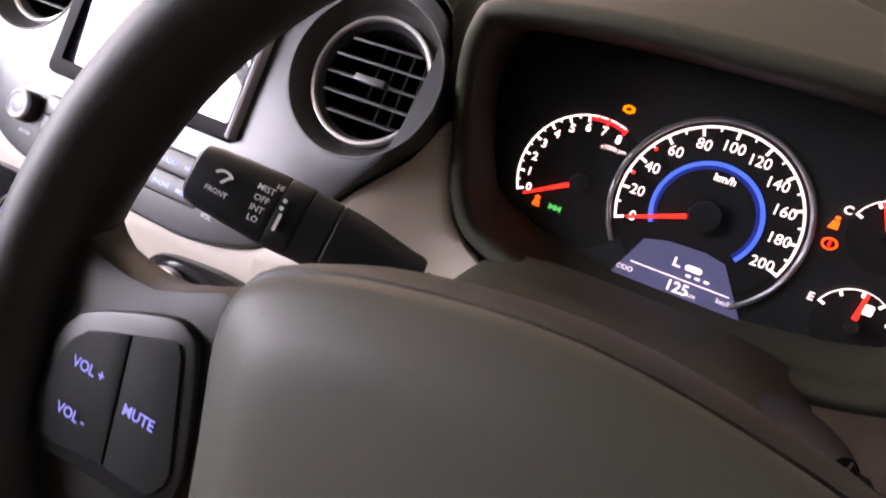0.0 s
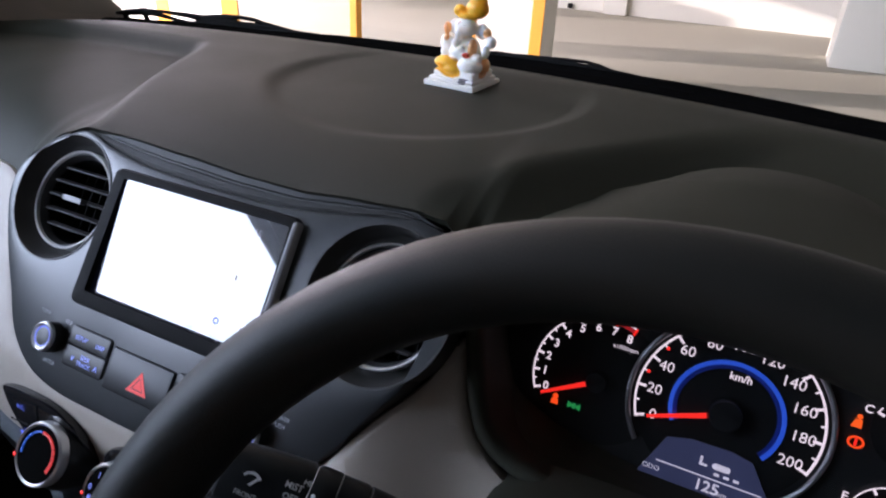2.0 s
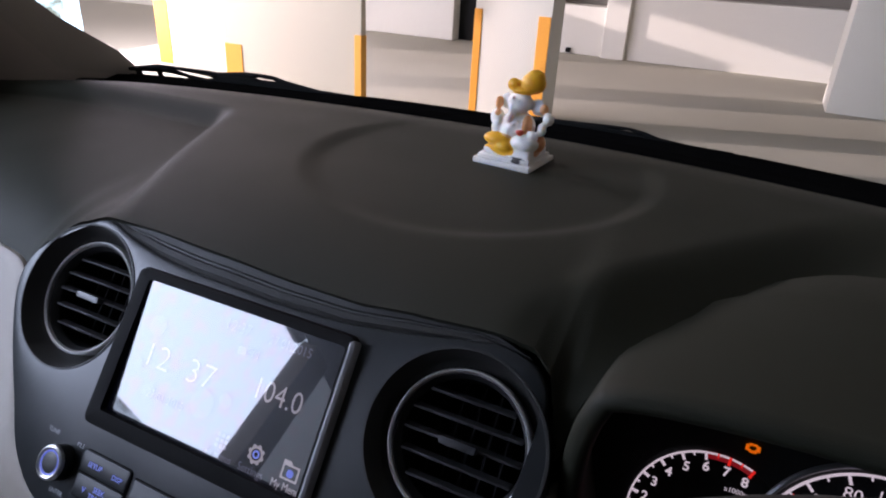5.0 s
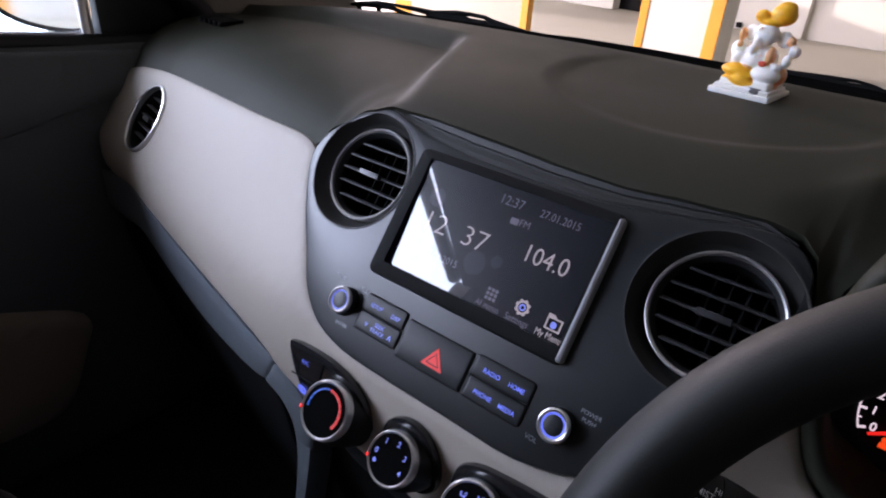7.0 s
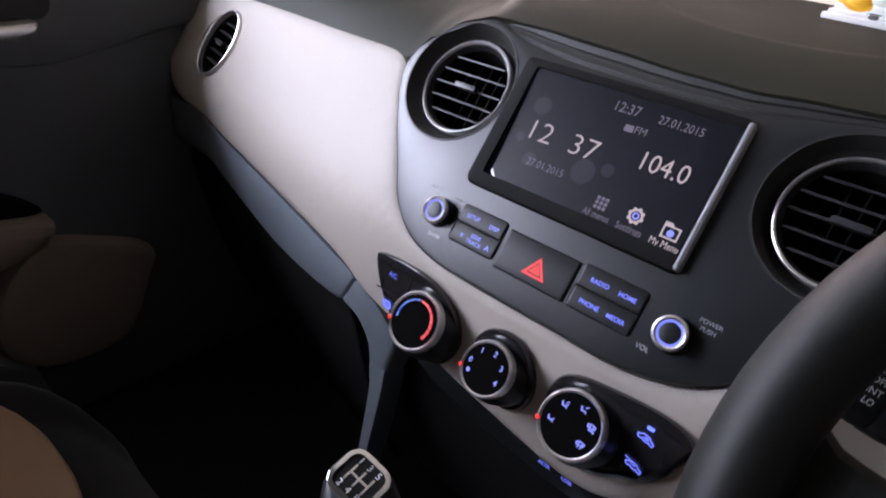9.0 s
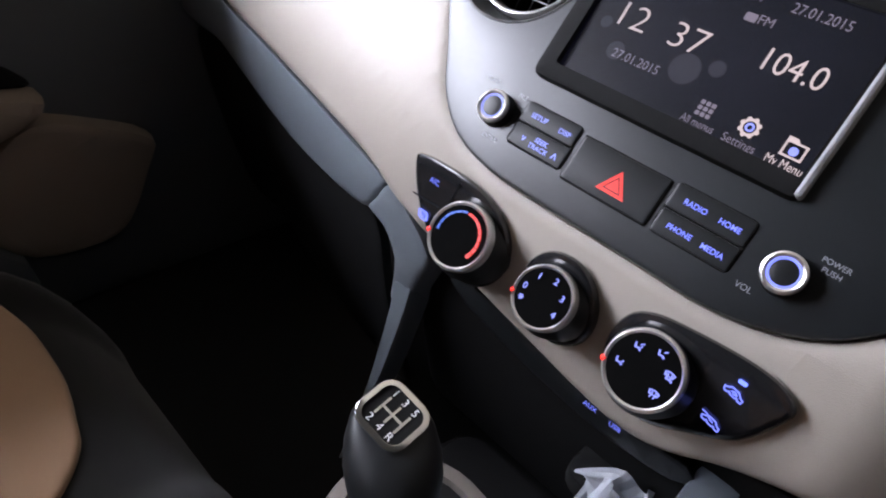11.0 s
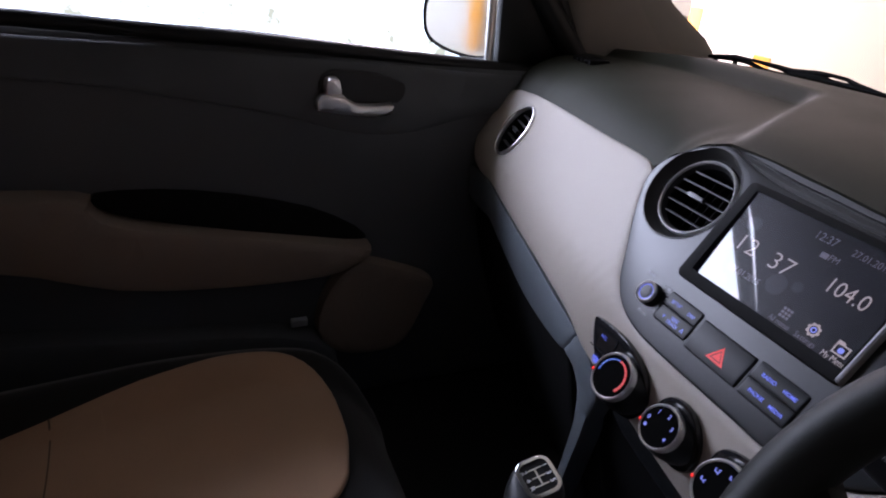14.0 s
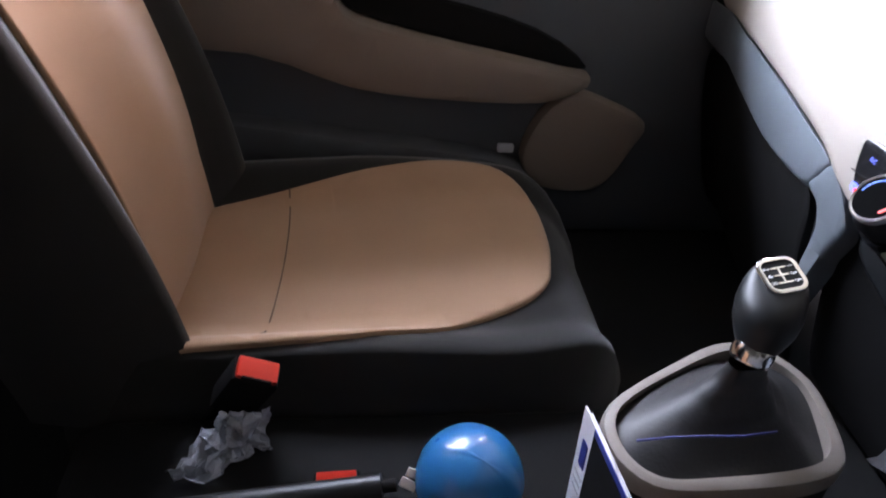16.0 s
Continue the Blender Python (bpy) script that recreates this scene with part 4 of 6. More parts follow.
part("key_icon", merge_bm(plate_bm(rrect(-0.1325, -0.0758, -0.1225, -0.0692, 0.002), 0.0009, 0.0002, 0, [rrect(-0.1313, -0.0746, -0.1237, -0.0704, 0.001)], 0, on_pod), *[stroke([(x, -0.0765), (x + 0.0008, -0.0730), (x, -0.0700)], 0.0007, 0.0010, 0.0002, on_pod) for x in (-0.1298, -0.1275, -0.1252)]), G_BLUE, pod_a, "blue lit symbol")
car_icon(0.1160, -0.0515, 0.0054, ((-0.30, 0.02), (0.10, 0.20), (0.36, 0.02), (0.05, -0.12), (-0.15, -0.05)))
car_icon(0.1140, -0.0735, 0.0054, ((-1.3, 0.45), (-0.7, 0.42), (-0.2, 0.12), (0.25, 0.10)))
part("indicator_lamp", plate_bm(rrect(0.1145, -0.0450, 0.1195, -0.0425, 0.001), 0.0009, 0.0002, 0, (), 0, on_pod), glow("blue_indicator", (0.10, 0.20, 1.0), 1.1), pod_c, "bright blue indicator lamp")


def climate_dial(u, v, label, size=1.0):
    k = part("dial", lathe_bm([(0.0315, -0.030), (0.0310, -0.012), (0.0275, -0.006), (0.0262, 0.000), (0.0258, 0.004), (0.0235, 0.0045)], 48), BLACK, climate, label)
    k.matrix_basis = frame_at(stack, u, v, -0.004) @ Matrix.Diagonal((size, size, 1.0, 1.0))
    part("ring", lathe_bm([(0.0266, -0.006), (0.0269, 0.0020), (0.0264, 0.0044), (0.0248, 0.0056), (0.0234, 0.0046)], 56, cap=False), CHROME, k, "satin chrome ring")
    part("face", lathe_bm([(0.0238, 0.0030), (0.0236, 0.0046), (0.010, 0.0050)], 48), COWL, k, "black dial face")
    part("pointer", moved(lathe_bm([(0.0022, 0), (0.0019, 0.0012), (0.0008, 0.0018)], 12), pose(-0.0258 * math.cos(0.32), -0.0258 * math.sin(0.32), 0.004)), G_RED, k, "red lit pointer")
    return k


def dial_local(x, y, n=0.0):
    return Vector((x, y, 0.0053 + n))


def arc_poly(r0, r1, a0, a1, cx=0.0, cy=0.0, n=24):
    out = [(cx + r1 * math.cos(a0 + (a1 - a0) * i / n), cy + r1 * math.sin(a0 + (a1 - a0) * i / n)) for i in range(n + 1)]
    return out + [(cx + r0 * math.cos(a1 + (a0 - a1) * i / n), cy + r0 * math.sin(a1 + (a0 - a1) * i / n)) for i in range(n + 1)]


d1 = climate_dial(-0.0768, -0.0675, "temperature dial with blue to red scale", 0.93)
for i in range(6):
    a = 193 - 16 * i
    part("cold_scale", plate_bm(arc_poly(0.0176, 0.0192, radians(a), radians(a - 13), 0, 0, 4), 0.0056, 0.0046), G_TEMPB, d1, "blue cold scale")
for i in range(8):
    a = 95 - 16 * i
    part("hot_scale", plate_bm(arc_poly(0.0172 - 0.0001 * i, 0.0192, radians(a), radians(a - 14), 0, 0, 4), 0.0056, 0.0046), G_HOT, d1, "red hot scale")
d2 = climate_dial(-0.0020, -0.0685, "fan speed dial numbered nought to four", 0.81)
for i, c in enumerate("01234"):
    a = radians(178 - 50 * i)
    words("numeral", c, 0.0074, (0.0168 * math.cos(a), 0.0165 * math.sin(a)), dial_local, G_LBLUE, d2, bold=0.02)
part("fan_icon", merge_bm(*[stroke([(-0.0150 - 0.0022 * math.cos(a), -0.0085 - 0.0022 * math.sin(a)), (-0.0150 + 0.0022 * math.cos(a), -0.0085 + 0.0022 * math.sin(a))], 0.0010, 0.0056 + 0.0001 * k, 0.0048) for k, a in enumerate((0.3, 1.35, 2.4))]), G_LBLUE, d2)
d3 = climate_dial(0.0720, -0.0688, "air direction dial with blue symbols", 0.91)
for i in range(5):
    a = radians(190 - 56 * i)
    x, y = 0.0160 * math.cos(a), 0.0160 * math.sin(a)
    seated = stroke([(x - 0.0016, y + 0.0012), (x - 0.0006, y - 0.0018), (x + 0.0018, y - 0.0014), (x + 0.0034, y - 0.0026)], 0.0011, 0.0057, 0.0047)
    high = stroke([(x + 0.0036, y + 0.0024), (x + 0.0016, y + 0.0010)], 0.0010, 0.0057, 0.0047)
    low = stroke([(x + 0.0034, y + 0.0006), (x + 0.0026, y - 0.0008)], 0.0010, 0.0057, 0.0047)
    screen_air = merge_bm(plate_bm([(x - 0.0030, y - 0.0004), (x - 0.0036, y + 0.0024), (x, y + 0.0034), (x + 0.0036, y + 0.0024), (x + 0.0030, y - 0.0004)], 0.0057, 0.0047, 0, [[(x - 0.0021, y + 0.0004), (x - 0.0025, y + 0.0018), (x, y + 0.0025), (x + 0.0025, y + 0.0018), (x + 0.0021, y + 0.0004)]]),
                          *[stroke([(x + q, y - 0.0022), (x + q + 0.0004, y), (x + q, y + 0.0020)], 0.0007, 0.0058, 0.0047) for q in (-0.0012, 0.0012)])
    if i == 4:
        fig = screen_air
    else:
        fig = merge_bm(seated, *((low,), (high, low), (high,), (screen_air,))[i])
    part("symbol", fig, G_LBLUE, d3, "pale blue lit airflow symbol")

# ---- instrument binnacle and dials ----
binnacle = thing("instrument_cluster", "hooded instrument cluster with lit white dials", "instrument cluster")
RIM_L = [(-0.155, 0.094), (-0.162, 0.060), (-0.162, 0.030), (-0.154, -0.005), (-0.140, -0.030), (-0.115, -0.044), (-0.06, -0.056)]
RIM = RIM_L + [(0, -0.059)] + [(-a, b) for a, b in reversed(RIM_L)] + [(0.140, 0.109), (0.08, 0.117), (0, 0.119), (-0.08, 0.117), (-0.140, 0.109)]
MASK_L = [(-0.160, 0.075), (-0.163, 0.045), (-0.155, 0.010), (-0.140, -0.028), (-0.122, -0.050), (-0.095, -0.063), (-0.05, -0.070)]
MASK = MASK_L + [(0, -0.072)] + [(-a, b) for a, b in reversed(MASK_L)] + [(0.140, 0.083), (0.08, 0.087), (0, 0.088), (-0.08, 0.087), (-0.140, 0.083)]


def lip(a, b, n=0.0):
    """The rim leans out over the dials at the top."""
    return rimp(a, b, n + 0.036 * smooth(0.015, 0.105, b))


def hood_bm():
    r, m = rounded(RIM, 4), rounded(MASK, 4)
    o1, crest, inner = inset(r, 0.003), inset(r, 0.008), inset(r, 0.013)
    secs = [[dial(a, b, 0.0) for a, b in m], [lip(a, b, -0.010) for a, b in inner], [lip(a, b, -0.001) for a, b in inset(r, 0.012)], [lip(a, b, 0.002) for a, b in crest], [lip(a, b, 0.0) for a, b in o1], [lip(a, b, -0.006) for a, b in r]]
    for k, (dy, w, top) in enumerate(((0.05, 0.99, 0.011), (0.10, 0.95, 0.018), (0.15, 0.80, 0.018), (0.20, 0.60, 0.0))):
        secs.append([Vector((0.382 + a * (1 - (1 - w) * smooth(0.05, 0.108, b)), rimp(a, b).y + dy, 0.842 + 0.941 * b * (1 - 0.02 * k) + (top - (0.014 + 0.013 * k) * (abs(a) / 0.14) ** 2.2) * smooth(0.03, 0.1, b))) for a, b in r])
    return loft_bm(secs, caps=False)


part("hood", hood_bm(), PAD, binnacle, "charcoal hood over the dials", 70)
# rough gloss in the lens adds a haze that lifts the dial blacks
lens = part("lens", plate_bm(inset(rounded(MASK, 4), 0.001), 0.0135, 0.0125, 0, (), 0, dial), glass("hazy_cluster_lens", (0.96, 0.96, 0.96), 0.28, 0.05), binnacle, "clear lens over the dials")
lens.visible_shadow = False
part("mask", plate_bm(rounded(MASK, 4), -0.001, -0.012, 0, (), 0, dial), BLACK, binnacle, "black dial face")


def gauge(name, cx, cy, r, a0, a1, marks, minor, label, tick=0.006, red=()):
    g = part(name, plate_bm(circle(cx, cy, r * 0.98, 40), 0.0002, -0.001, 0, (), 0, dial), MATTE, binnacle, label)
    part("scale_arc", plate_bm(arc_poly(r * 0.975, r, radians(a0 + 1), radians(a1 - 1), cx, cy, 60), 0.0012, 0.0003, 0, (), 0, dial), G_WHITE, g, "white lit scale line")
    for i in range(marks * minor + 1):
        f = i / (marks * minor)
        a = radians(a0 + (a1 - a0) * f)
        ln = tick if i % minor == 0 else tick * 0.55
        w = 0.0008 if i % minor == 0 else 0.0005
        c, s = math.cos(a), math.sin(a)
        q = [(cx + x * c - y * s, cy + x * s + y * c) for x, y in ((r - ln, -w), (r, -w), (r, w), (r - ln, w))]
        part("tick", plate_bm(q, 0.0013, 0.0003, 0, (), 0, dial), G_RED if red and red[0] <= f <= red[1] else G_WHITE, g)
    return g


def needle(parent, cx, cy, a, length, hub):
    c, s = math.cos(a), math.sin(a)
    q = [(cx + x * c - y * s, cy + x * s + y * c) for x, y in ((hub * 0.9, -0.0016), (length, -0.0009), (length, 0.0009), (hub * 0.9, 0.0016))]
    part("needle", plate_bm(q, 0.0052, 0.0038, 0, (), 0, dial), G_RED, parent, "red lit needle")
    part("needle_hub", lathe_bm([(hub, 0.0), (hub, 0.005), (hub * 0.85, 0.0075), (hub * 0.3, 0.008)], 28, lambda x, y, z: dial(cx + x, cy + y, z)), GLOSS, parent, "black needle hub")


SPD = gauge("speedometer", 0.0, 0.0, 0.0575, 200.5, -21.5, 10, 2, "large round speedometer dial", 0.0065)
for i in range(11):
    a = radians(200.5 - 22.2 * i)
    words("numeral", str(20 * i), 0.0098, (0.0455 * math.cos(a), 0.0455 * math.sin(a)), dial, G_WHITE, SPD, n=0.0012, bold=0.0)
words("unit_mark", "km/h", 0.0068, (0.003, 0.0255), dial, G_WHITE, SPD, n=0.0012, bold=0.02)
part("blue_ring", plate_bm(arc_poly(0.0325, 0.0352, radians(207), radians(-38), 0, 0, 60), 0.0014, 0.0003, 0, (), 0, dial), G_ARC, SPD, "blue lit inner ring")
part("blue_glow", plate_bm(arc_poly(0.0298, 0.0325, radians(207), radians(-38), 0, 0, 60), 0.0010, 0.0003, 0, (), 0, dial), glow("faint_blue_glow", (0.02, 0.10, 1.0), 0.018), SPD, "faint blue glow inside the ring")
part("chrome_ring", merge_bm(*[tube_bm([dial(0.0615 * math.cos(radians(a)), 0.0615 * math.sin(radians(a)), 0.001) for a in range(216, -58, -4)], 0.0018, 8)]), mat("smoked_chrome", (0.30, 0.30, 0.31), 0.42, 0.8, bump=0.02), SPD, "smoked chrome dial ring")
needle(SPD, 0.0, 0.0, radians(200.5), 0.049, 0.0115)
for f in (1.5, 2.5):
    a = radians(200.5 - 22.2 * f * 1.0)
    part("red_mark", plate_bm(circle(0.0535 * math.cos(a), 0.0535 * math.sin(a), 0.0012, 8), 0.0014, 0.0003, 0, (), 0, dial), G_RED, SPD)

TC = (-0.083, -0.006)
TACH = gauge("tachometer", *TC, 0.0465, 204, 68, 8, 2, "small tachometer dial", 0.005, (0.76, 1.0))
part("red_zone", plate_bm(arc_poly(0.0425, 0.0465, radians(102), radians(69), *TC, 20), 0.0011, 0.0003, 0, (), 0, dial), glow("dim_red_zone", (0.8, 0.03, 0.04), 0.25), TACH, "red rev limit zone")
for i in range(9):
    a = radians(204 - 17 * i)
    words("numeral", str(i), 0.0080, (TC[0] + 0.0375 * math.cos(a), TC[1] + 0.0375 * math.sin(a)), dial, G_WHITE, TACH, n=0.0012, bold=0.025)
words("unit_mark", "x1000rpm", 0.0042, (TC[0] + 0.013, TC[1] + 0.028), dial, G_WHITE, TACH, n=0.0012)
needle(TACH, *TC, radians(209), 0.041, 0.0080)

for name, c, a, txt, lab in (("fuel_gauge", (0.1005, -0.034), radians(86), "E", "fuel gauge showing half full"), ("temperature_gauge", (0.099, 0.022), radians(118), "C", "coolant temperature gauge")):
    g = gauge(name, *c, 0.0225, 158, 22, 4, 1, lab, 0.004)
    words("numeral", txt, 0.0070, (c[0] - 0.0255, c[1] + 0.0085), dial, G_WHITE, g, n=0.0012, bold=0.02)
    words("numeral", "F" if txt == "E" else "H", 0.0070, (c[0] + 0.0255, c[1] + 0.0085), dial, G_WHITE, g, n=0.0012, bold=0.02)
    needle(g, *c, a, 0.0215, 0.0050)
    part("symbol", plate_bm(rrect(c[0] + 0.003, c[1] + 0.009, c[0] + 0.0085, c[1] + 0.0155, 0.001), 0.0013, 0.0004, 0, (), 0, dial), G_WHITE, g)

lcd = part("trip_display", plate_bm([(-0.030, -0.0275), (-0.015, -0.0235), (0.010, -0.0228), (0.023, -0.0255), (0.044, -0.0565), (-0.043, -0.0565)], 0.0016, 0.0004, 0, (), 0, dial), G_LCD, binnacle, "blue-grey lit trip computer display")
G_LT = glow("pale_display_text", (0.85, 0.9, 1.0), 0.42)


def on_lcd(u, v, n=0.0):
    return dial(u, v, 0.0018 + n)


flat("line", rrect(-0.033, -0.0450, 0.033, -0.0443, 0.0002, 1), on_lcd, G_LT, lcd)
words("odometer", "ODO", 0.0048, (-0.035, -0.0505), on_lcd, G_LT, lcd)
words("odometer", "125", 0.0105, (0.001, -0.0510), on_lcd, G_LT, lcd, bold=0.02)
words("odometer", "km", 0.0050, (0.0110, -0.0525), on_lcd, G_LT, lcd)
words("odometer", "km/L", 0.0048, (0.031, -0.0492), on_lcd, G_LT, lcd)
flat("car_icon", rrect(0.001, -0.0375, 0.012, -0.0335, 0.0018), on_lcd, G_LT, lcd)
flat("eco_icon", [(-0.007, -0.0375), (-0.002, -0.0375), (-0.002, -0.0362), (-0.0055, -0.0362), (-0.0055, -0.0315), (-0.007, -0.0315)], on_lcd, G_LT, lcd)
for i in range(3):
    flat("dash", rrect(0.003 + 0.006 * i, -0.0415, 0.0065 + 0.006 * i, -0.0398, 0.0004, 1), on_lcd, G_LT, lcd)


def warning(name, a, b, polys, material, label):
    bms = [plate_bm([(a + x * 0.001, b + y * 0.001) for x, y in p], 0.0012, 0.0003, 0, (), 0, dial) for p in polys]
    return part(name, merge_bm(*bms), material, binnacle, label)


ENGINE = [(-4, -2.5), (-2, -2.5), (-1, -3.5), (3, -3.5), (4, -2), (5.5, -2), (5.5, 2), (4, 2), (3, 3), (-2, 3), (-2, 2), (-4, 1.5)]
part("warning_lamp", plate_bm([(-0.070 + x * 0.00082, 0.0500 + y * 0.00082) for x, y in ENGINE], 0.0012, 0.0003, 0, [[(-0.070 + x * 0.00042 + 0.0002, 0.0500 + y * 0.00042) for x, y in ENGINE]], 0, dial), G_ORANGE, binnacle, "amber engine warning lamp")
warning("warning_lamp", -0.1085, -0.0285, (circle(0, 2.2, 2.0, 10), [(-2.6, -3.5), (2.6, -3.5), (2.2, 0.2), (-2.2, 0.2)]), glow("red_orange_lamp", (1.0, 0.09, 0.01), 0.8), "red seat belt warning lamp")
warning("warning_lamp", -0.0945, -0.0290, ([(-4.5, -2.4), (-1, -0.4), (-1, 0.4), (-4.5, 2.4)], [(4.5, -2.4), (1, -0.4), (1, 0.4), (4.5, 2.4)], rrect(-1, -2, 1, 2, 0.3, 1)), G_GREEN, "green side light lamp")
warning("warning_lamp", 0.0700, 0.0215, (circle(0.4, 2.8, 1.5, 10), [(-3, -4), (2.6, -4), (2.2, 1), (-1.4, 1)]), glow("red_belt_lamp", (1.0, 0.12, 0.01), 0.8), "red seat belt warning lamp")
part("warning_lamp", plate_bm(circle(0.0720, 0.0085, 0.0046, 20, 0.0038), 0.0012, 0.0003, 0, [circle(0.0720, 0.0085, 0.0034, 20, 0.0027)], 0, dial), glow("red_brake_lamp", (1.0, 0.08, 0.01), 0.8), binnacle, "red brake warning lamp")
part("warning_lamp", plate_bm(rrect(0.0713, 0.0063, 0.0727, 0.0107, 0.0004, 1), 0.0012, 0.0003, 0, (), 0, dial), G_RED, binnacle, "red brake warning mark")

# ---- steering column, wheel and stalk ----
column = thing("steering_column", "black plastic steering column shroud", "steering column")
secs = []
for k in range(7):
    s = k / 6
    c = Vector((0.366, -0.115 + 0.20 * s, 0.838 - 0.075 * s))
    w, h = 0.094 + 0.018 * s, 0.036 + 0.004 * s
    secs.append([c + Vector((w * math.copysign(abs(math.cos(a)) ** 0.6, math.cos(a)), 0, h * math.copysign(abs(math.sin(a)) ** 0.7, math.sin(a)))) for a in (2 * math.pi * i / 36 for i in range(36))])
part("shroud", loft_bm(secs), PAD, column)
part("gaiter", loft_bm([[Vector((0.382 + a * k, 0.074 + 0.04 * s, 0.775 - 0.028 * s + b * k)) for a, b in circle(-0.02, 0, 0.085, 32, 0.03)] for s, k in ((0, 1.0), (1, 1.1))]), MATTE, column)

sw = thing("steering_wheel", "dark grained three-spoke steering wheel with grey hub", "steering wheel")
RT = radians(34.8)
RIM = [Vector((0.3619 + 0.1772 * math.cos(a), -0.1607 + 0.1772 * math.sin(a) * math.sin(RT), 0.8889 + 0.1772 * math.sin(a) * math.cos(RT))) for a in (2 * math.pi * i / 96 for i in range(96))]
part("rim", tube_bm(RIM, 0.0154, 20, True, 1.28, (0, -math.cos(RT), math.sin(RT))), LEATHER, sw, "dark grained vinyl rim", 80)
HUB = [(-0.1016, 0.0179), (-0.0910, 0.0350), (-0.0557, 0.0467), (0.0000, 0.0531), (0.0557, 0.0467), (0.0910, 0.0350), (0.1016, 0.0179), (0.0950, -0.0184), (0.0863, -0.0526), (0.0652, -0.0740), (0.0000, -0.0825), (-0.0652, -0.0740), (-0.0863, -0.0526), (-0.0950, -0.0184)]


def hub_bm():
    r = rounded(HUB, 4)
    secs = []
    for d, n in ((0.0, -0.020), (0.0, 0.001), (0.002, 0.0045), (0.006, 0.0070), (0.0175, 0.0128), (0.0205, 0.0138), (0.03, 0.0145)):
        q = inset(r, d) if d < 0.01 else [(a * (1 - d / 0.09), (b + 0.008) * (1 - d / 0.069) - 0.008) for a, b in r]
        secs.append([wheel(a, b, n) for a, b in q])
    return loft_bm(secs)


hub = part("airbag_cover", hub_bm(), HUBM, sw, "grey grained airbag cover", 60)
part("emblem", plate_bm(circle(0.0, -0.0131, 0.021, 32, 0.013), 0.0172, 0.010, 0.001, [circle(0.0, -0.0131, 0.0175, 32, 0.0098)], 0, wheel), CHROME, hub, "chrome oval badge ring")
part("hub_back", plate_bm(rounded([(a * 1.05, b * 1.05) for a, b in HUB], 3), -0.004, -0.04, 0.006, (), 0, wheel), LEATHER, sw, "dark hub surround")
for sx in (-1, 1):
    SP = [(sx * x, y) for x, y in ((0.1751, 0.0264), (0.1594, 0.0179), (0.1316, 0.0157), (0.0964, 0.0243), (0.0811, -0.0184), (0.0944, -0.0569), (0.1246, -0.0655), (0.1527, -0.0697), (0.1699, -0.0505), (0.1767, -0.0184))]
    sp = part("spoke", plate_bm(rounded(SP, 3), 0.0, -0.018, 0.006, (), 0, wheel), LEATHER, sw, "dark vinyl spoke")
    if sx < 0:
        part("key_frame", plate_bm(rounded([(-0.1602, -0.0158), (-0.1559, -0.0067), (-0.1484, -0.0003), (-0.1202, 0.0099), (-0.1094, 0.0093), (-0.1037, 0.0018), (-0.0950, -0.0323), (-0.0990, -0.0462), (-0.1091, -0.0494), (-0.1341, -0.0505), (-0.1560, -0.0516), (-0.1615, -0.0430)], 3), 0.0035, -0.004, 0.0015, (), 0, wheel), BLACK, sp, "black switch surround")
        k1 = part("key", plate_bm([(-0.1576, -0.0398), (-0.1570, -0.0291), (-0.1544, -0.0168), (-0.1516, -0.0115), (-0.1469, -0.0069), (-0.1373, -0.0030), (-0.1294, -0.0006), (-0.1244, -0.0436), (-0.1439, -0.0462), (-0.1538, -0.0462), (-0.1567, -0.0441)], 0.0046, -0.002, 0.0006, (), 0, wheel), KEYM, sp, "black volume switch")
        k2 = part("key", plate_bm([(-0.1284, -0.0003), (-0.1135, 0.0046), (-0.1106, 0.0044), (-0.1084, 0.0013), (-0.0985, -0.0334), (-0.0992, -0.0377), (-0.1023, -0.0420), (-0.1059, -0.0439), (-0.1234, -0.0437)], 0.0046, -0.002, 0.0006, (), 0, wheel), KEYM, sp, "black mute switch")

        def on_key(u, v, n=0.0):
            return wheel(u, v, 0.0048 + n)

        words("mark", "VOL +", 0.0052, (-0.1403, -0.0172), on_key, G_KEY, k1, bold=0.02)
        words("mark", "VOL -", 0.0052, (-0.1416, -0.0340), on_key, G_KEY, k1, bold=0.02)
        words("mark", "MUTE", 0.0052, (-0.1157, -0.0225), on_key, G_KEY, k2, bold=0.02)
part("spoke", plate_bm(rounded([(-0.035, -0.062), (0.035, -0.062), (0.030, -0.176), (-0.030, -0.176)], 3), -0.004, -0.018, 0.004, (), 0, wheel), LEATHER, sw, "dark vinyl lower spoke")

# wiper stalk on the left of the column
stalk = thing("wiper_stalk", "black wiper stalk with white printed marks", "stalk")
S0, S1 = Vector((0.273, -0.0466, 0.853)), Vector((0.172, -0.0786, 0.888))
sd = (S1 - S0).normalized()
sn = (Vector((0.36, -0.26, 1.04)) - S0)
sn = (sn - sn.dot(sd) * sd).normalized()
su = sd.cross(sn).normalized()


def stalk_secs(rows):
    secs = []
    for t, a, b in rows:
        c = S0 + (S1 - S0) * t
        secs.append([c + 1.10 * a * math.copysign(abs(math.cos(k)) ** 0.75, math.cos(k)) * su + b * math.copysign(abs(math.sin(k)) ** 0.75, math.sin(k)) * sn for k in (2 * math.pi * i / 28 for i in range(28))])
    return loft_bm(secs)


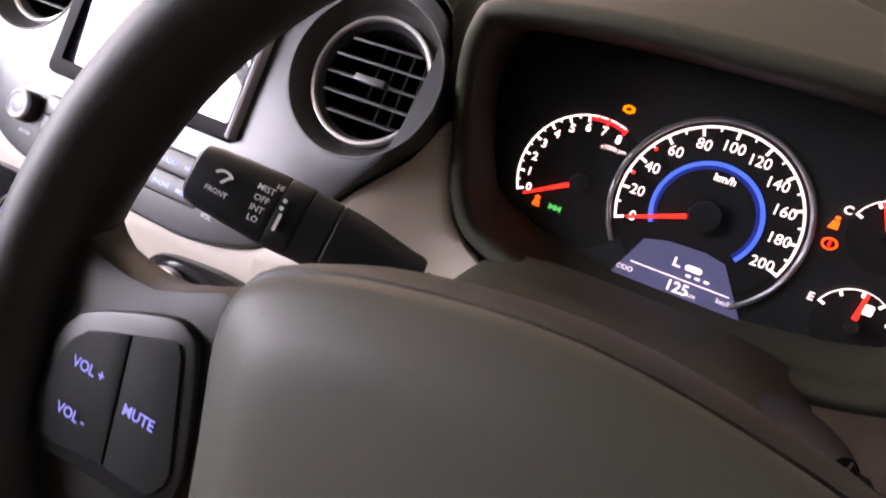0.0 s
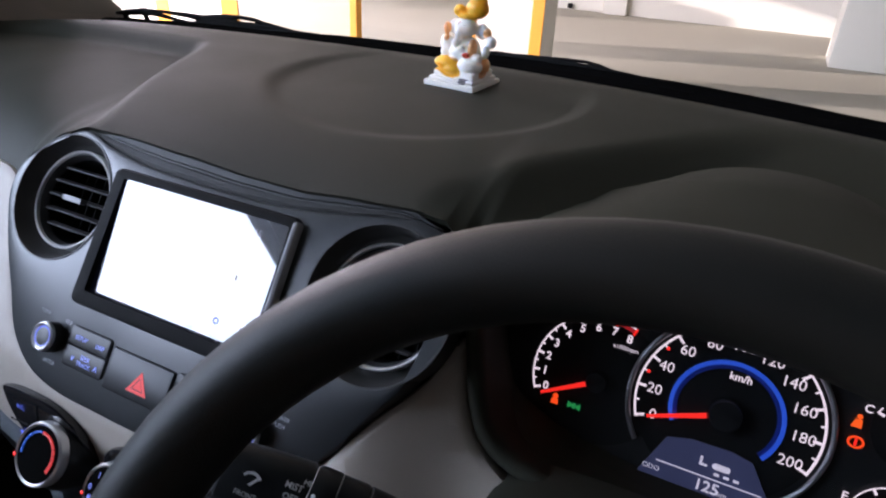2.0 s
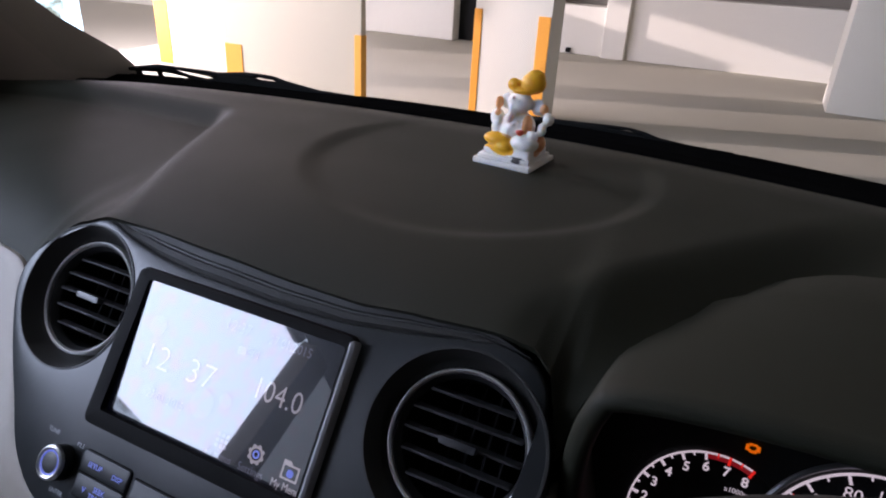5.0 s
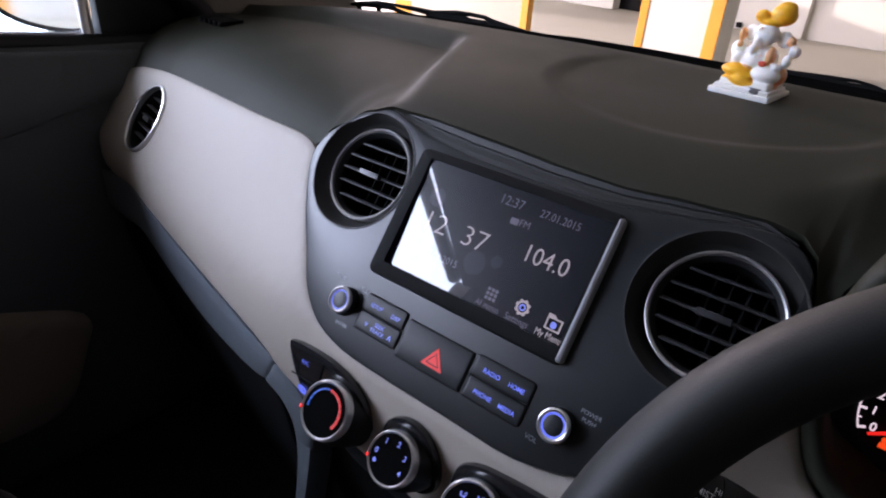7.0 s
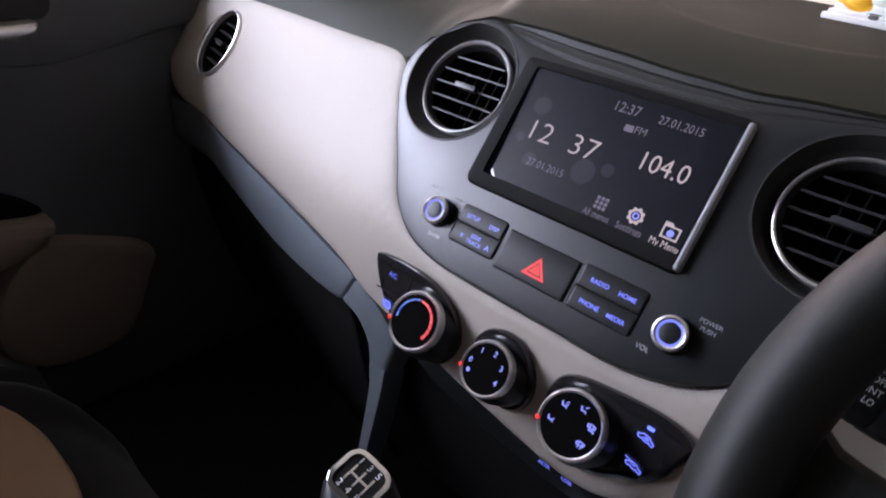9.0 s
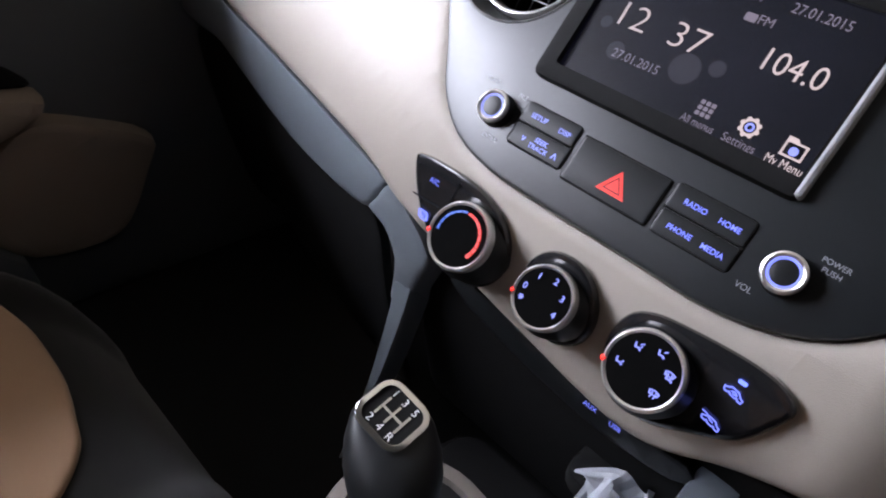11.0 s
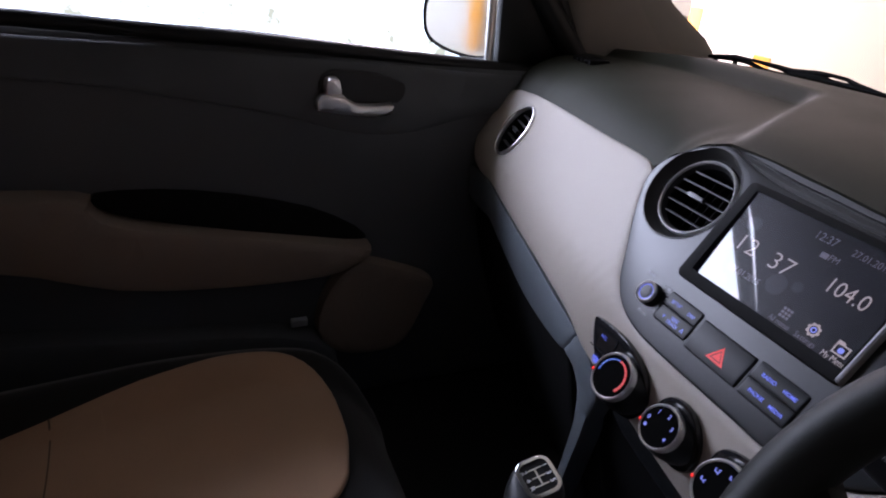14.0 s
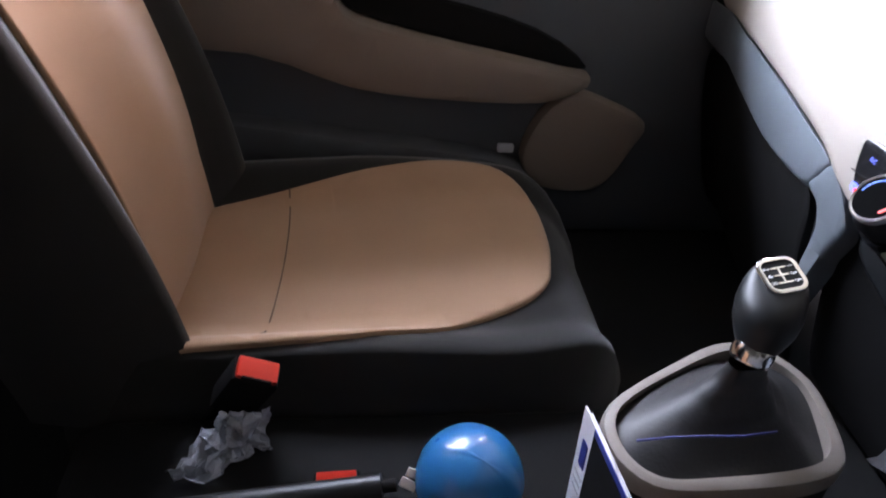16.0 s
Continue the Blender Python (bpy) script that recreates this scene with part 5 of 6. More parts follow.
part("boot", stalk_secs([(-0.14, 0.0060, 0.0060), (-0.06, 0.0052, 0.0052), (-0.045, 0.0062, 0.0062), (-0.03, 0.0050, 0.0050), (-0.01, 0.0060, 0.0060)]), MATTE, stalk)
part("lever", stalk_secs([(-0.02, 0.0072, 0.0070), (-0.015, 0.0098, 0.0090), (0.01, 0.0110, 0.0096), (0.06, 0.0112, 0.0092), (0.18, 0.0132, 0.0098), (0.30, 0.0148, 0.0108), (0.385, 0.0153, 0.0111), (0.39, 0.0147, 0.0106), (0.398, 0.0147, 0.0106), (0.403, 0.0154, 0.0112), (0.52, 0.0155, 0.0113)]), BLACK, stalk)
part("collar", stalk_secs([(0.525, 0.0155, 0.0113), (0.535, 0.0158, 0.0116), (0.62, 0.0157, 0.0117), (0.63, 0.0154, 0.0113)]), BLACK, stalk)
part("tip", stalk_secs([(0.635, 0.0153, 0.0114), (0.65, 0.0156, 0.0117), (0.80, 0.0146, 0.0116), (0.93, 0.0134, 0.0114), (0.985, 0.0123, 0.0106), (1.0, 0.0100, 0.0085)]), BLACK, stalk)


def on_stalk(u, v, n=0.0):
    return S1 - sd * u + sn.cross(-sd) * v + sn * (0.0118 + n)


SL = (S1 - S0).length
for text, t, v, size in (("HI", 0.350, 0.0100, 0.0036), ("MIST", 0.305, 0.0066, 0.0040), ("OFF", 0.305, 0.0018, 0.0040), ("INT", 0.305, -0.0030, 0.0040), ("LO", 0.305, -0.0076, 0.0038), ("FRONT", 0.135, -0.0042, 0.0032)):
    words("mark", text, size, (SL * t, v), lambda u, w, n: on_stalk(u, w, n - 0.30 * max(0, abs(w) - 0.005)), WHITE_INK, stalk, bold=0.01)
part("wiper_symbol", plate_bm(arc_poly(0.0040, 0.0052, radians(35), radians(145), SL * 0.135, 0.0010, 12), 0.0006, 0.0, 0, (), 0, on_stalk), WHITE_INK, stalk)
part("wiper_symbol", plate_bm([(SL * 0.135 - 0.0006, 0.0004), (SL * 0.135 + 0.0030, 0.0052), (SL * 0.135 + 0.0040, 0.0046), (SL * 0.135 + 0.0006, 0.0)], 0.0006, 0.0, 0, (), 0, on_stalk), WHITE_INK, stalk)
part("setting_line", plate_bm(rrect(SL * 0.392, -0.0085, SL * 0.405, 0.0, 0.0005, 1), 0.0010, 0.0, 0, (), 0, on_stalk), WHITE_INK, stalk)
for v in (0.0022, 0.0058):
    part("setting_dot", plate_bm(circle(SL * 0.390, v, 0.0010, 10), 0.0010, 0.0, 0, (), 0, on_stalk), WHITE_INK, stalk)
light_stalk = thing("light_stalk", "black light switch stalk with ribbed boot", "stalk")
part("socket", tube_bm([(0.448, 0.004, 0.812), (0.453, -0.020, 0.829), (0.458, -0.037, 0.844), (0.4615, -0.0475, 0.8535)], [0.020, 0.0175, 0.0115, 0.0055], 20), MATTE, light_stalk, "black socket on the column")
part("boot", tube_bm([(0.4605 + 0.0035 * k, -0.047 - 0.001 * k, 0.8535 - 0.0014 * k) for k in range(6)], [0.0050, 0.0036, 0.0050, 0.0036, 0.0048, 0.0036], 16), MATTE, light_stalk, "black ribbed boot")
part("lever", tube_bm([(0.475, -0.050, 0.849), (0.492, -0.056, 0.854), (0.52, -0.066, 0.866), (0.545, -0.074, 0.876)], [0.004, 0.0075, 0.012, 0.012], 18), BLACK, light_stalk)
part("collar", tube_bm([(0.545, -0.074, 0.876), (0.552, -0.076, 0.878)], 0.0125, 18), BLACK, light_stalk)
part("tip", tube_bm([(0.552, -0.076, 0.878), (0.575, -0.083, 0.886), (0.585, -0.086, 0.889)], [0.012, 0.012, 0.009], 18), BLACK, light_stalk)

# ---- figurine on the dashboard ----
def figurine():
    """A small seated figure: rounded forms fused into one glazed body on a stepped base."""
    forms = []
    for c, r, mi in (((-0.008, -0.010, 0.0235), (0.0125, 0.011, 0.0065), 1), ((-0.001, -0.017, 0.0185), (0.008, 0.006, 0.0055), 1), ((0.013, -0.010, 0.0235), (0.0110, 0.011, 0.0080), 0), ((0.021, -0.002, 0.0235), (0.0050, 0.008, 0.0085), 2),
                     ((0.003, 0.000, 0.0370), (0.0135, 0.011, 0.0145), 0), ((0.0005, -0.008, 0.0330), (0.0090, 0.007, 0.0085), 0), ((0.012, -0.006, 0.0400), (0.0035, 0.006, 0.0100), 2), ((-0.001, -0.012, 0.0285), (0.0050, 0.004, 0.0028), 2),
                     ((-0.014, -0.002, 0.0420), (0.0055, 0.006, 0.0085), 0), ((-0.011, -0.008, 0.0340), (0.0050, 0.005, 0.0065), 0), ((-0.0125, -0.005, 0.0570), (0.0027, 0.004, 0.0065), 2), ((-0.012, -0.007, 0.0480), (0.0023, 0.003, 0.0030), 2),
                     ((0.022, 0.000, 0.0560), (0.0032, 0.004, 0.0050), 2), ((0.0265, -0.002, 0.0480), (0.0042, 0.005, 0.0060), 0), ((0.0235, -0.006, 0.0385), (0.0035, 0.004, 0.0065), 0), ((0.018, -0.010, 0.0315), (0.0045, 0.004, 0.0050), 0), ((0.0095, -0.014, 0.0340), (0.0030, 0.003, 0.0026), 4),
                     ((0.004, -0.004, 0.0600), (0.0100, 0.009, 0.0095), 0), ((-0.0075, 0.000, 0.0590), (0.0060, 0.0025, 0.0080), 0), ((0.0165, 0.001, 0.0570), (0.0060, 0.0025, 0.0080), 0), ((0.001, -0.011, 0.0530), (0.0030, 0.004, 0.0070), 0), ((-0.001, -0.012, 0.0460), (0.0026, 0.003, 0.0050), 0),
                     ((0.001, -0.012, 0.0655), (0.0013, 0.002, 0.0014), 4), ((0.0065, -0.0115, 0.0620), (0.0018, 0.0015, 0.0012), 3), ((-0.002, -0.0105, 0.0625), (0.0012, 0.0015, 0.0010), 3),
                     ((0.005, -0.001, 0.0715), (0.0105, 0.0090, 0.0040), 1), ((0.011, 0.001, 0.0785), (0.0098, 0.0090, 0.0098), 1), ((0.012, 0.002, 0.0850), (0.0072, 0.0070, 0.0062), 1), ((-0.002, -0.004, 0.0760), (0.0055, 0.0050, 0.0060), 1),
                     ((0.012, -0.022, 0.0080), (0.0055, 0.0030, 0.0024), 3), ((-0.006, -0.014, 0.0410), (0.0012, 0.0012, 0.0012), 2), ((0.006, -0.012, 0.0430), (0.0012, 0.0012, 0.0012), 1), ((0.003, -0.013, 0.0400), (0.0012, 0.0012, 0.0012), 1)):
        forms.append(((0.002 + (c[0] - 0.003) * 1.26, c[1], 0.012 + (c[2] - 0.012) * 1.03), (r[0] * 1.22, r[1] * 1.05, r[2] * 1.06), mi))
    bm = bmesh.new()
    for c, r, mi in forms:
        got = bmesh.ops.create_icosphere(bm, subdivisions=3, radius=1)
        for v in got["verts"]:
            v.co = (c[0] + v.co.x * r[0], c[1] + v.co.y * r[1], c[2] + v.co.z * r[2])
    bm = merge_bm(bm, box_bm(-0.023, -0.020, 0.006, 0.024, 0.020, 0.0175, 0.003))
    me = bpy.data.meshes.new("tmp")
    bm.to_mesh(me)
    bm.free()
    ob = bpy.data.objects.new("tmp", me)
    scene.collection.objects.link(ob)
    mod = ob.modifiers.new("fuse", "REMESH")
    mod.mode, mod.voxel_size = "VOXEL", 0.0009
    fused = bpy.data.meshes.new_from_object(ob.evaluated_get(bpy.context.evaluated_depsgraph_get()))
    bpy.data.objects.remove(ob)
    bm = bmesh.new()
    bm.from_mesh(fused)
    for _ in range(4):
        bmesh.ops.smooth_vert(bm, verts=bm.verts, factor=0.5, use_axis_x=True, use_axis_y=True, use_axis_z=True)
    where = np.array([f[0] for f in forms])
    size = np.array([f[1] for f in forms])
    kinds = [f[2] for f in forms]
    for f in bm.faces:
        d = np.abs(np.sqrt((((np.array(f.calc_center_median()) - where) / size) ** 2).sum(1)) - 1)
        n = int(d.argmin())
        f.material_index = kinds[n] if d[n] < 0.5 else 0
    base = merge_bm(box_bm(-0.029, -0.028, 0, 0.029, 0.028, 0.006, 0.002), box_bm(-0.026, -0.024, 0.005, 0.026, 0.024, 0.010, 0.003))
    for f in base.faces:
        f.material_index = 0
    return merge_bm(bm, base)


fg = part("figurine", figurine(), [FIG_W, FIG_Y, FIG_O, mat("grey_glaze", (0.10, 0.09, 0.09), 0.4), mat("red_glaze", (0.70, 0.08, 0.04), 0.35)], None, "", 60)
fg.matrix_basis = pose(0.0735, 0.376, pad_z(0.0735, 0.376) - 0.001, 0, 0, -6) @ Matrix.Diagonal((1.0, 1.0, 0.92, 1.0))
tagged(fg, "small white and yellow glazed figurine on a white base", "figurine")

# ---- door on the passenger side ----
door = thing("door_1", "dark car door with taupe armrest and open pocket", "car door", kind="structure")
DX = -0.70


def on_door(y, z, n=0.0):
    return Vector((DX + n, y, z))


DOOR = [(-1.05, 0.24), (0.42, 0.24), (0.46, 0.86), (0.30, 0.895), (0.06, 0.912), (-0.30, 0.948), (-1.05, 0.99)]
part("panel", plate_bm(DOOR, 0.0, -0.07, 0.02, (), 0.08, lambda y, z, n: on_door(y, z, n - 0.05 * smooth(0.80, 1.0, z) ** 2)), DOORD, door, "dark grained door panel")
ARM = [(-1.0, 0.745), (-0.75, 0.738), (-0.57, 0.727), (-0.545, 0.705), (-0.52, 0.685), (-0.40, 0.657), (-0.27, 0.633), (-0.13, 0.604), (-0.118, 0.590), (-0.135, 0.570), (-0.20, 0.548), (-0.36, 0.548), (-0.53, 0.566), (-0.70, 0.62), (-1.0, 0.64)]
part("armrest", plate_bm(rounded(ARM, 3), 0.045, -0.01, 0.016, (), 0.06, on_door), DOORB, door, "taupe moulded armrest")
part("pull_pocket", plate_bm(rounded([(-0.545, 0.722), (-0.40, 0.716), (-0.22, 0.672), (-0.122, 0.612), (-0.20, 0.617), (-0.40, 0.658), (-0.52, 0.690)], 3), 0.018, 0.0, 0.004, (), 0.06, on_door), MATTE, door, "black grab pocket")
part("speaker_pocket", plate_bm(rounded([(-0.135, 0.565), (-0.06, 0.545), (0.012, 0.508), (0.0, 0.46), (-0.035, 0.385), (-0.08, 0.36), (-0.17, 0.37), (-0.215, 0.43), (-0.19, 0.52)], 3), 0.030, -0.01, 0.012, (), 0.05, on_door), DOORB, door, "taupe lower speaker pod")
part("lower_pocket", plate_bm(rounded([(-0.95, 0.50), (-0.50, 0.47), (-0.22, 0.42), (-0.20, 0.30), (-0.50, 0.27), (-0.95, 0.28)], 3), 0.045, -0.01, 0.012, (), 0.06, on_door), DOORD, door, "dark lower door pocket")
part("upper_trim", plate_bm(rounded([(-1.02, 0.925), (-0.561, 0.887), (-0.433, 0.867), (-0.261, 0.833), (-0.175, 0.806), (-0.09, 0.795), (-0.011, 0.804), (0.071, 0.823), (0.28, 0.855), (0.28, 0.880), (0.06, 0.898), (-0.30, 0.928), (-1.02, 0.965)], 3), 0.006, -0.01, 0.005, (), 0.05, lambda y, z, n: on_door(y, z, n - 0.05 * smooth(0.80, 1.0, z) ** 2)), DOORD, door, "dark sculpted upper trim")
# raised dark plate; the shade of the recess is put into its colour
part("handle_recess_shade", plate_bm(rounded([(-0.202, 0.868), (-0.198, 0.892), (-0.180, 0.904), (-0.140, 0.903), (-0.105, 0.899), (-0.071, 0.889), (-0.055, 0.878), (-0.060, 0.856), (-0.082, 0.838), (-0.126, 0.834), (-0.190, 0.842)], 3), 0.004, -0.008, 0.004, (), 0, on_door), mat("shaded_recess_plastic", (0.020, 0.021, 0.022), 0.6), door, "dark plate drawing the shade of the handle recess")
HANDLE = [(-0.2092, 0.847), (-0.2105, 0.857), (-0.2088, 0.864), (-0.200, 0.871), (-0.180, 0.872), (-0.1662, 0.869), (-0.156, 0.8605), (-0.1442, 0.854), (-0.1086, 0.8515), (-0.082, 0.852), (-0.079, 0.848), (-0.0852, 0.8365), (-0.1082, 0.832), (-0.1459, 0.8365), (-0.1825, 0.842)]
part("door_handle", plate_bm(HANDLE, 0.032, 0.012, 0.005, (), 0.012, lambda y, z, n: on_door(y, z, n - 0.008 * smooth(-0.16, -0.08, y))), CHROME, door, "satin silver inner door handle")
part("lock_knob", plate_bm(rounded([(-0.193, 0.868), (-0.194, 0.889), (-0.188, 0.896), (-0.174, 0.895), (-0.170, 0.886), (-0.170, 0.868)], 3), 0.026, 0.006, 0.005, (), 0, on_door), CHROME, door, "silver lock lever")
part("sill_trim", tube_bm([on_door(y, z + 0.004, -0.030) for y, z in ((-1.05, 0.985), (-0.6, 0.965), (-0.3, 0.940), (0.05, 0.905), (0.25, 0.885))], 0.012, 10), BLACK, door, "black window sill strip")
part("sail_panel", plate_bm([(0.128, 0.905), (0.33, 0.880), (0.295, 1.02), (0.23, 1.12), (0.15, 1.20), (0.122, 1.20)], -0.030, -0.050, 0.003, (), 0, on_door), BLACK, door, "black mirror corner panel")
part("window_channel", tube_bm([on_door(0.112, 0.905, -0.034), on_door(0.112, 1.05, -0.046), on_door(0.09, 1.25, -0.07)], 0.008, 10), CHROME, door, "black window channel")
part("door_frame", tube_bm([on_door(0.30, 0.90, -0.02), on_door(0.12, 1.13, -0.035), on_door(-0.05, 1.36, -0.055), on_door(-0.3, 1.475, -0.06), on_door(-1.05, 1.50, -0.06)], 0.022, 10), BLACK, door, "black window frame")
part("floor_tag", box_bm(-0.685, -0.262, 0.445, -0.672, -0.232, 0.460, 0.002, 1), PAPER, door, "small white label")

for y in (-1.05,):
    tagged(part("pillar_centre", box_bm(-0.75, y - 0.12, 0.24, -0.69, y, 1.50, 0.02), PILLAR_TRIM), "taupe centre pillar trim", "pillar trim", kind="structure")
tagged(part("wall_rear_left", box_bm(-0.76, -1.9, 0.24, -0.70, -1.17, 0.98, 0.02), DOORD), "dark rear door panel", "car door", kind="structure")
tagged(part("wall_right", box_bm(0.70, -1.9, 0.24, 0.77, 0.46, 0.95, 0.02), DOORD), "dark driver side door panel", "car door", kind="structure")

# tint added to dim the light through windows out of view
tinted = glass("dimming_side_glass", (0.33, 0.33, 0.32), 0.0, 0.05)
tagged(part("window_right", box_bm(0.715, -1.9, 0.955, 0.72, 0.30, 1.50), tinted), "driver side window with tint added to dim its light", "car window", kind="structure")
tagged(part("window_rear_left", box_bm(-0.735, -1.9, 0.985, -0.73, -1.175, 1.50), tinted), "rear side window with tint added to dim its light", "car window", kind="structure")

# door mirror outside
mirror = thing("door_mirror", "dark door mirror reflecting the bright car park", "door mirror")
MO = [(-0.10, 0.0), (-0.085, -0.045), (-0.02, -0.066), (0.06, -0.066), (0.088, -0.04), (0.092, 0.02), (0.075, 0.062), (-0.04, 0.07), (-0.088, 0.045)]
mirror.matrix_basis = Matrix.Translation((-0.895, 0.125, 0.960)) @ pose(0, 0, 0, 90, 0, 30)
part("housing", loft_bm([[(x * k, y * k, z) for x, y in rounded(MO, 4)] for z, k in ((0.0, 0.93), (0.004, 1.0), (-0.01, 1.02), (-0.05, 0.95), (-0.085, 0.65), (-0.10, 0.3))]), GLOSS, mirror, "dark mirror housing")
part("mirror_glass", plate_bm(rounded([(x * 0.92, y * 0.90) for x, y in MO], 4), 0.002, -0.002), MIRROR, mirror, "silvered mirror glass")
part("stem", tube_bm([(0.07, -0.05, -0.04), (0.11, -0.07, -0.04), (0.15, -0.085, -0.02)], 0.018, 10), GLOSS, mirror)


# ---- seats ----
def seat(cx, label):
    t = thing("car_seat", label, "car seat", group="front seats", at=(cx, -0.5, 0.24))
    o = Vector((cx, -0.5, 0.24))

    def half(s):
        return (0.240 + 0.015 * s) * (1 - 0.36 * max(0, (s - 0.62) / 0.38) ** 3)

    def cush(x, s):
        """Top of the cushion: x from -1 to 1 across, s from the back to the front."""
        w = half(s)
        y = -0.84 + 0.68 * s
        z = 0.434 + 0.043 * s - 0.11 * max(0, (s - 0.80) / 0.20) ** 3 + 0.046 * smooth(0.55, 0.82, abs(x)) * (1 - 0.6 * smooth(0.45, 0.95, s)) - 0.13 * smooth(0.88, 1.0, abs(x))
        return Vector((cx + w * x, y, z))

    n, m = 36, 30
    rows = []
    for j in range(m + 1):
        s = j / m
        row = [cush(-1 + 2 * i / n, s) for i in range(n + 1)]
        row = [Vector((row[0].x + 0.045, row[0].y, 0.25)), Vector((row[0].x + 0.012, row[0].y, 0.31))] + row + [Vector((row[-1].x - 0.012, row[-1].y, 0.31)), Vector((row[-1].x - 0.045, row[-1].y, 0.25))]
        rows.append([p - o for p in row])
    last = rows[-1]
    for dy, dz, k in ((0.010, 0.030, 0.98), (0.010, 0.075, 0.95), (-0.015, 0.13, 0.91), (-0.06, 0.20, 0.86)):
        rows.append([Vector((p.x * k, p.y + dy, max(0.01, p.z - dz))) for p in last])
    part("cushion", loft_bm(rows, closed=False), SEATB, t, "black cloth seat cushion", 80)

    def inlay(u, v, nn):
        s = (v + 0.84) / 0.68
        p = cush(max(-0.99, min(0.99, u / half(s))), s)
        return Vector((cx + u, v, p.z + nn + 0.004)) - o

    INS = [(-0.100, -0.775), (-0.134, -0.755), (-0.159, -0.635), (-0.178, -0.53), (-0.189, -0.46), (-0.202, -0.375), (-0.194, -0.305), (-0.155, -0.256), (-0.110, -0.238), (-0.055, -0.235), (-0.010, -0.237), (0.038, -0.247), (0.068, -0.256), (0.100, -0.282), (0.126, -0.325), (0.155, -0.396), (0.180, -0.45), (0.196, -0.51), (0.203, -0.593), (0.206, -0.692), (0.205, -0.735), (0.170, -0.775)]
    part("cushion_inlay", plate_bm(rounded(INS, 3), 0.004, -0.01, 0.004, (), 0.025, inlay), SEATT, t, "tan woven cushion inlay", 60)
    part("seam", tube_bm([inlay(u, -0.615 - 0.01 * (u / 0.17) ** 2, 0.0035) for u in [-0.160 + 0.020 * i for i in range(17)]], 0.0014, 6), SEAM, t, "stitched cross seam")

    def back(x, h):
        """Front of the backrest: x across, h up from the cushion."""
        w = 0.235 - 0.03 * smooth(0.5, 1.0, h)
        y = -0.753 - 0.012 * h - 0.13 * h * h + 0.068 * smooth(0.52, 0.85, abs(x)) * (1 - 0.6 * h) - 0.13 * smooth(0.86, 1.0, abs(x)) + 0.042 * math.sin(math.pi * h) * (1 - abs(x))
        return Vector((cx + w * x, y, 0.40 + 0.60 * h))

    rows = []
    for j in range(25):
        h = j / 24
        row = [back(-1 + 2 * i / 32, h) for i in range(33)]
        row = [Vector((row[0].x + 0.01, row[0].y - 0.06, row[0].z))] + row + [Vector((row[-1].x - 0.01, row[-1].y - 0.06, row[-1].z))]
        rows.append([p - o for p in row])
    rows.append([Vector((p.x * 0.94, p.y - 0.05, p.z + 0.03)) for p in rows[-1]])
    rows.append([Vector((p.x * 0.94, p.y - 0.08, p.z)) for p in rows[-1]])
    part("backrest", loft_bm(rows, closed=False), SEATB, t, "black cloth backrest", 80)

    def back_inlay(u, v, nn):
        w = 0.235 - 0.03 * smooth(0.5, 1.0, v)
        p = back(u / w, v)
        return Vector((p.x, p.y + nn + 0.004, p.z + 0.3 * nn)) - o

    BI = [(-0.118, 0.02), (-0.128, 0.25), (-0.134, 0.5), (-0.134, 0.75), (-0.11, 0.92), (0.11, 0.92), (0.134, 0.75), (0.134, 0.5), (0.128, 0.25), (0.118, 0.02)]
    part("backrest_inlay", plate_bm([p for p in rounded(BI, 3)], 0.004, -0.01, 0.003, (), 0.03, back_inlay), SEATT, t, "tan woven backrest inlay", 60)
    part("base", box_bm(-0.20, -0.24, -0.10, 0.20, 0.26, 0.02, 0.02), MATTE, t, "black seat base and rails")
    part("headrest", moved(box_bm(-0.13, -0.055, -0.08, 0.13, 0.055, 0.10, 0.04, 4), Matrix.Translation(Vector((0, -0.56, 0.90)))), SEATB, t, "black padded headrest")
    return t


seat(-0.338, "tan and black cloth front passenger seat")
seat(0.338, "tan and black cloth driver seat")


def buckle(m, label):
    t = thing("belt_buckle", label, "seat belt buckle", group="belt buckles")
    t.matrix_basis = m
    part("housing", box_bm(-0.024, -0.013, -0.085, 0.024, 0.013, 0.0, 0.005, 2), MATTE, t)
    part("release_button", box_bm(-0.0205, -0.0105, -0.012, 0.0205, 0.0115, 0.006, 0.003, 2), RED_PL, t, "red release button")
    part("slot", box_bm(-0.015, -0.0125, 0.0005, 0.015, -0.0095, 0.0063, 0.0005, 1), MATTE, t)
    part("stalk", box_bm(-0.013, -0.004, -0.20, 0.013, 0.004, -0.08, 0.002, 1), MATTE, t)
    return t


buckle(look((-0.068, -0.608, 0.528), (-0.110, -0.672, 0.40), 0) @ pose(0, 0, 0, 0, 0, -56), "black seat belt buckle with red button beside the seat")
buckle(Matrix.Translation((-0.002, -0.530, 0.432)) @ pose(0, 0, 0, 20, 0, 92), "black seat belt buckle lying with red button up")


def crumple(bm, amount, scale):
    for v in bm.verts:
        p = v.co * scale
        v.co += amount * Vector((noise.noise(p), noise.noise(p + Vector((7, 3, 1))), noise.noise(p + Vector((2, 9, 5)))))
    return bm


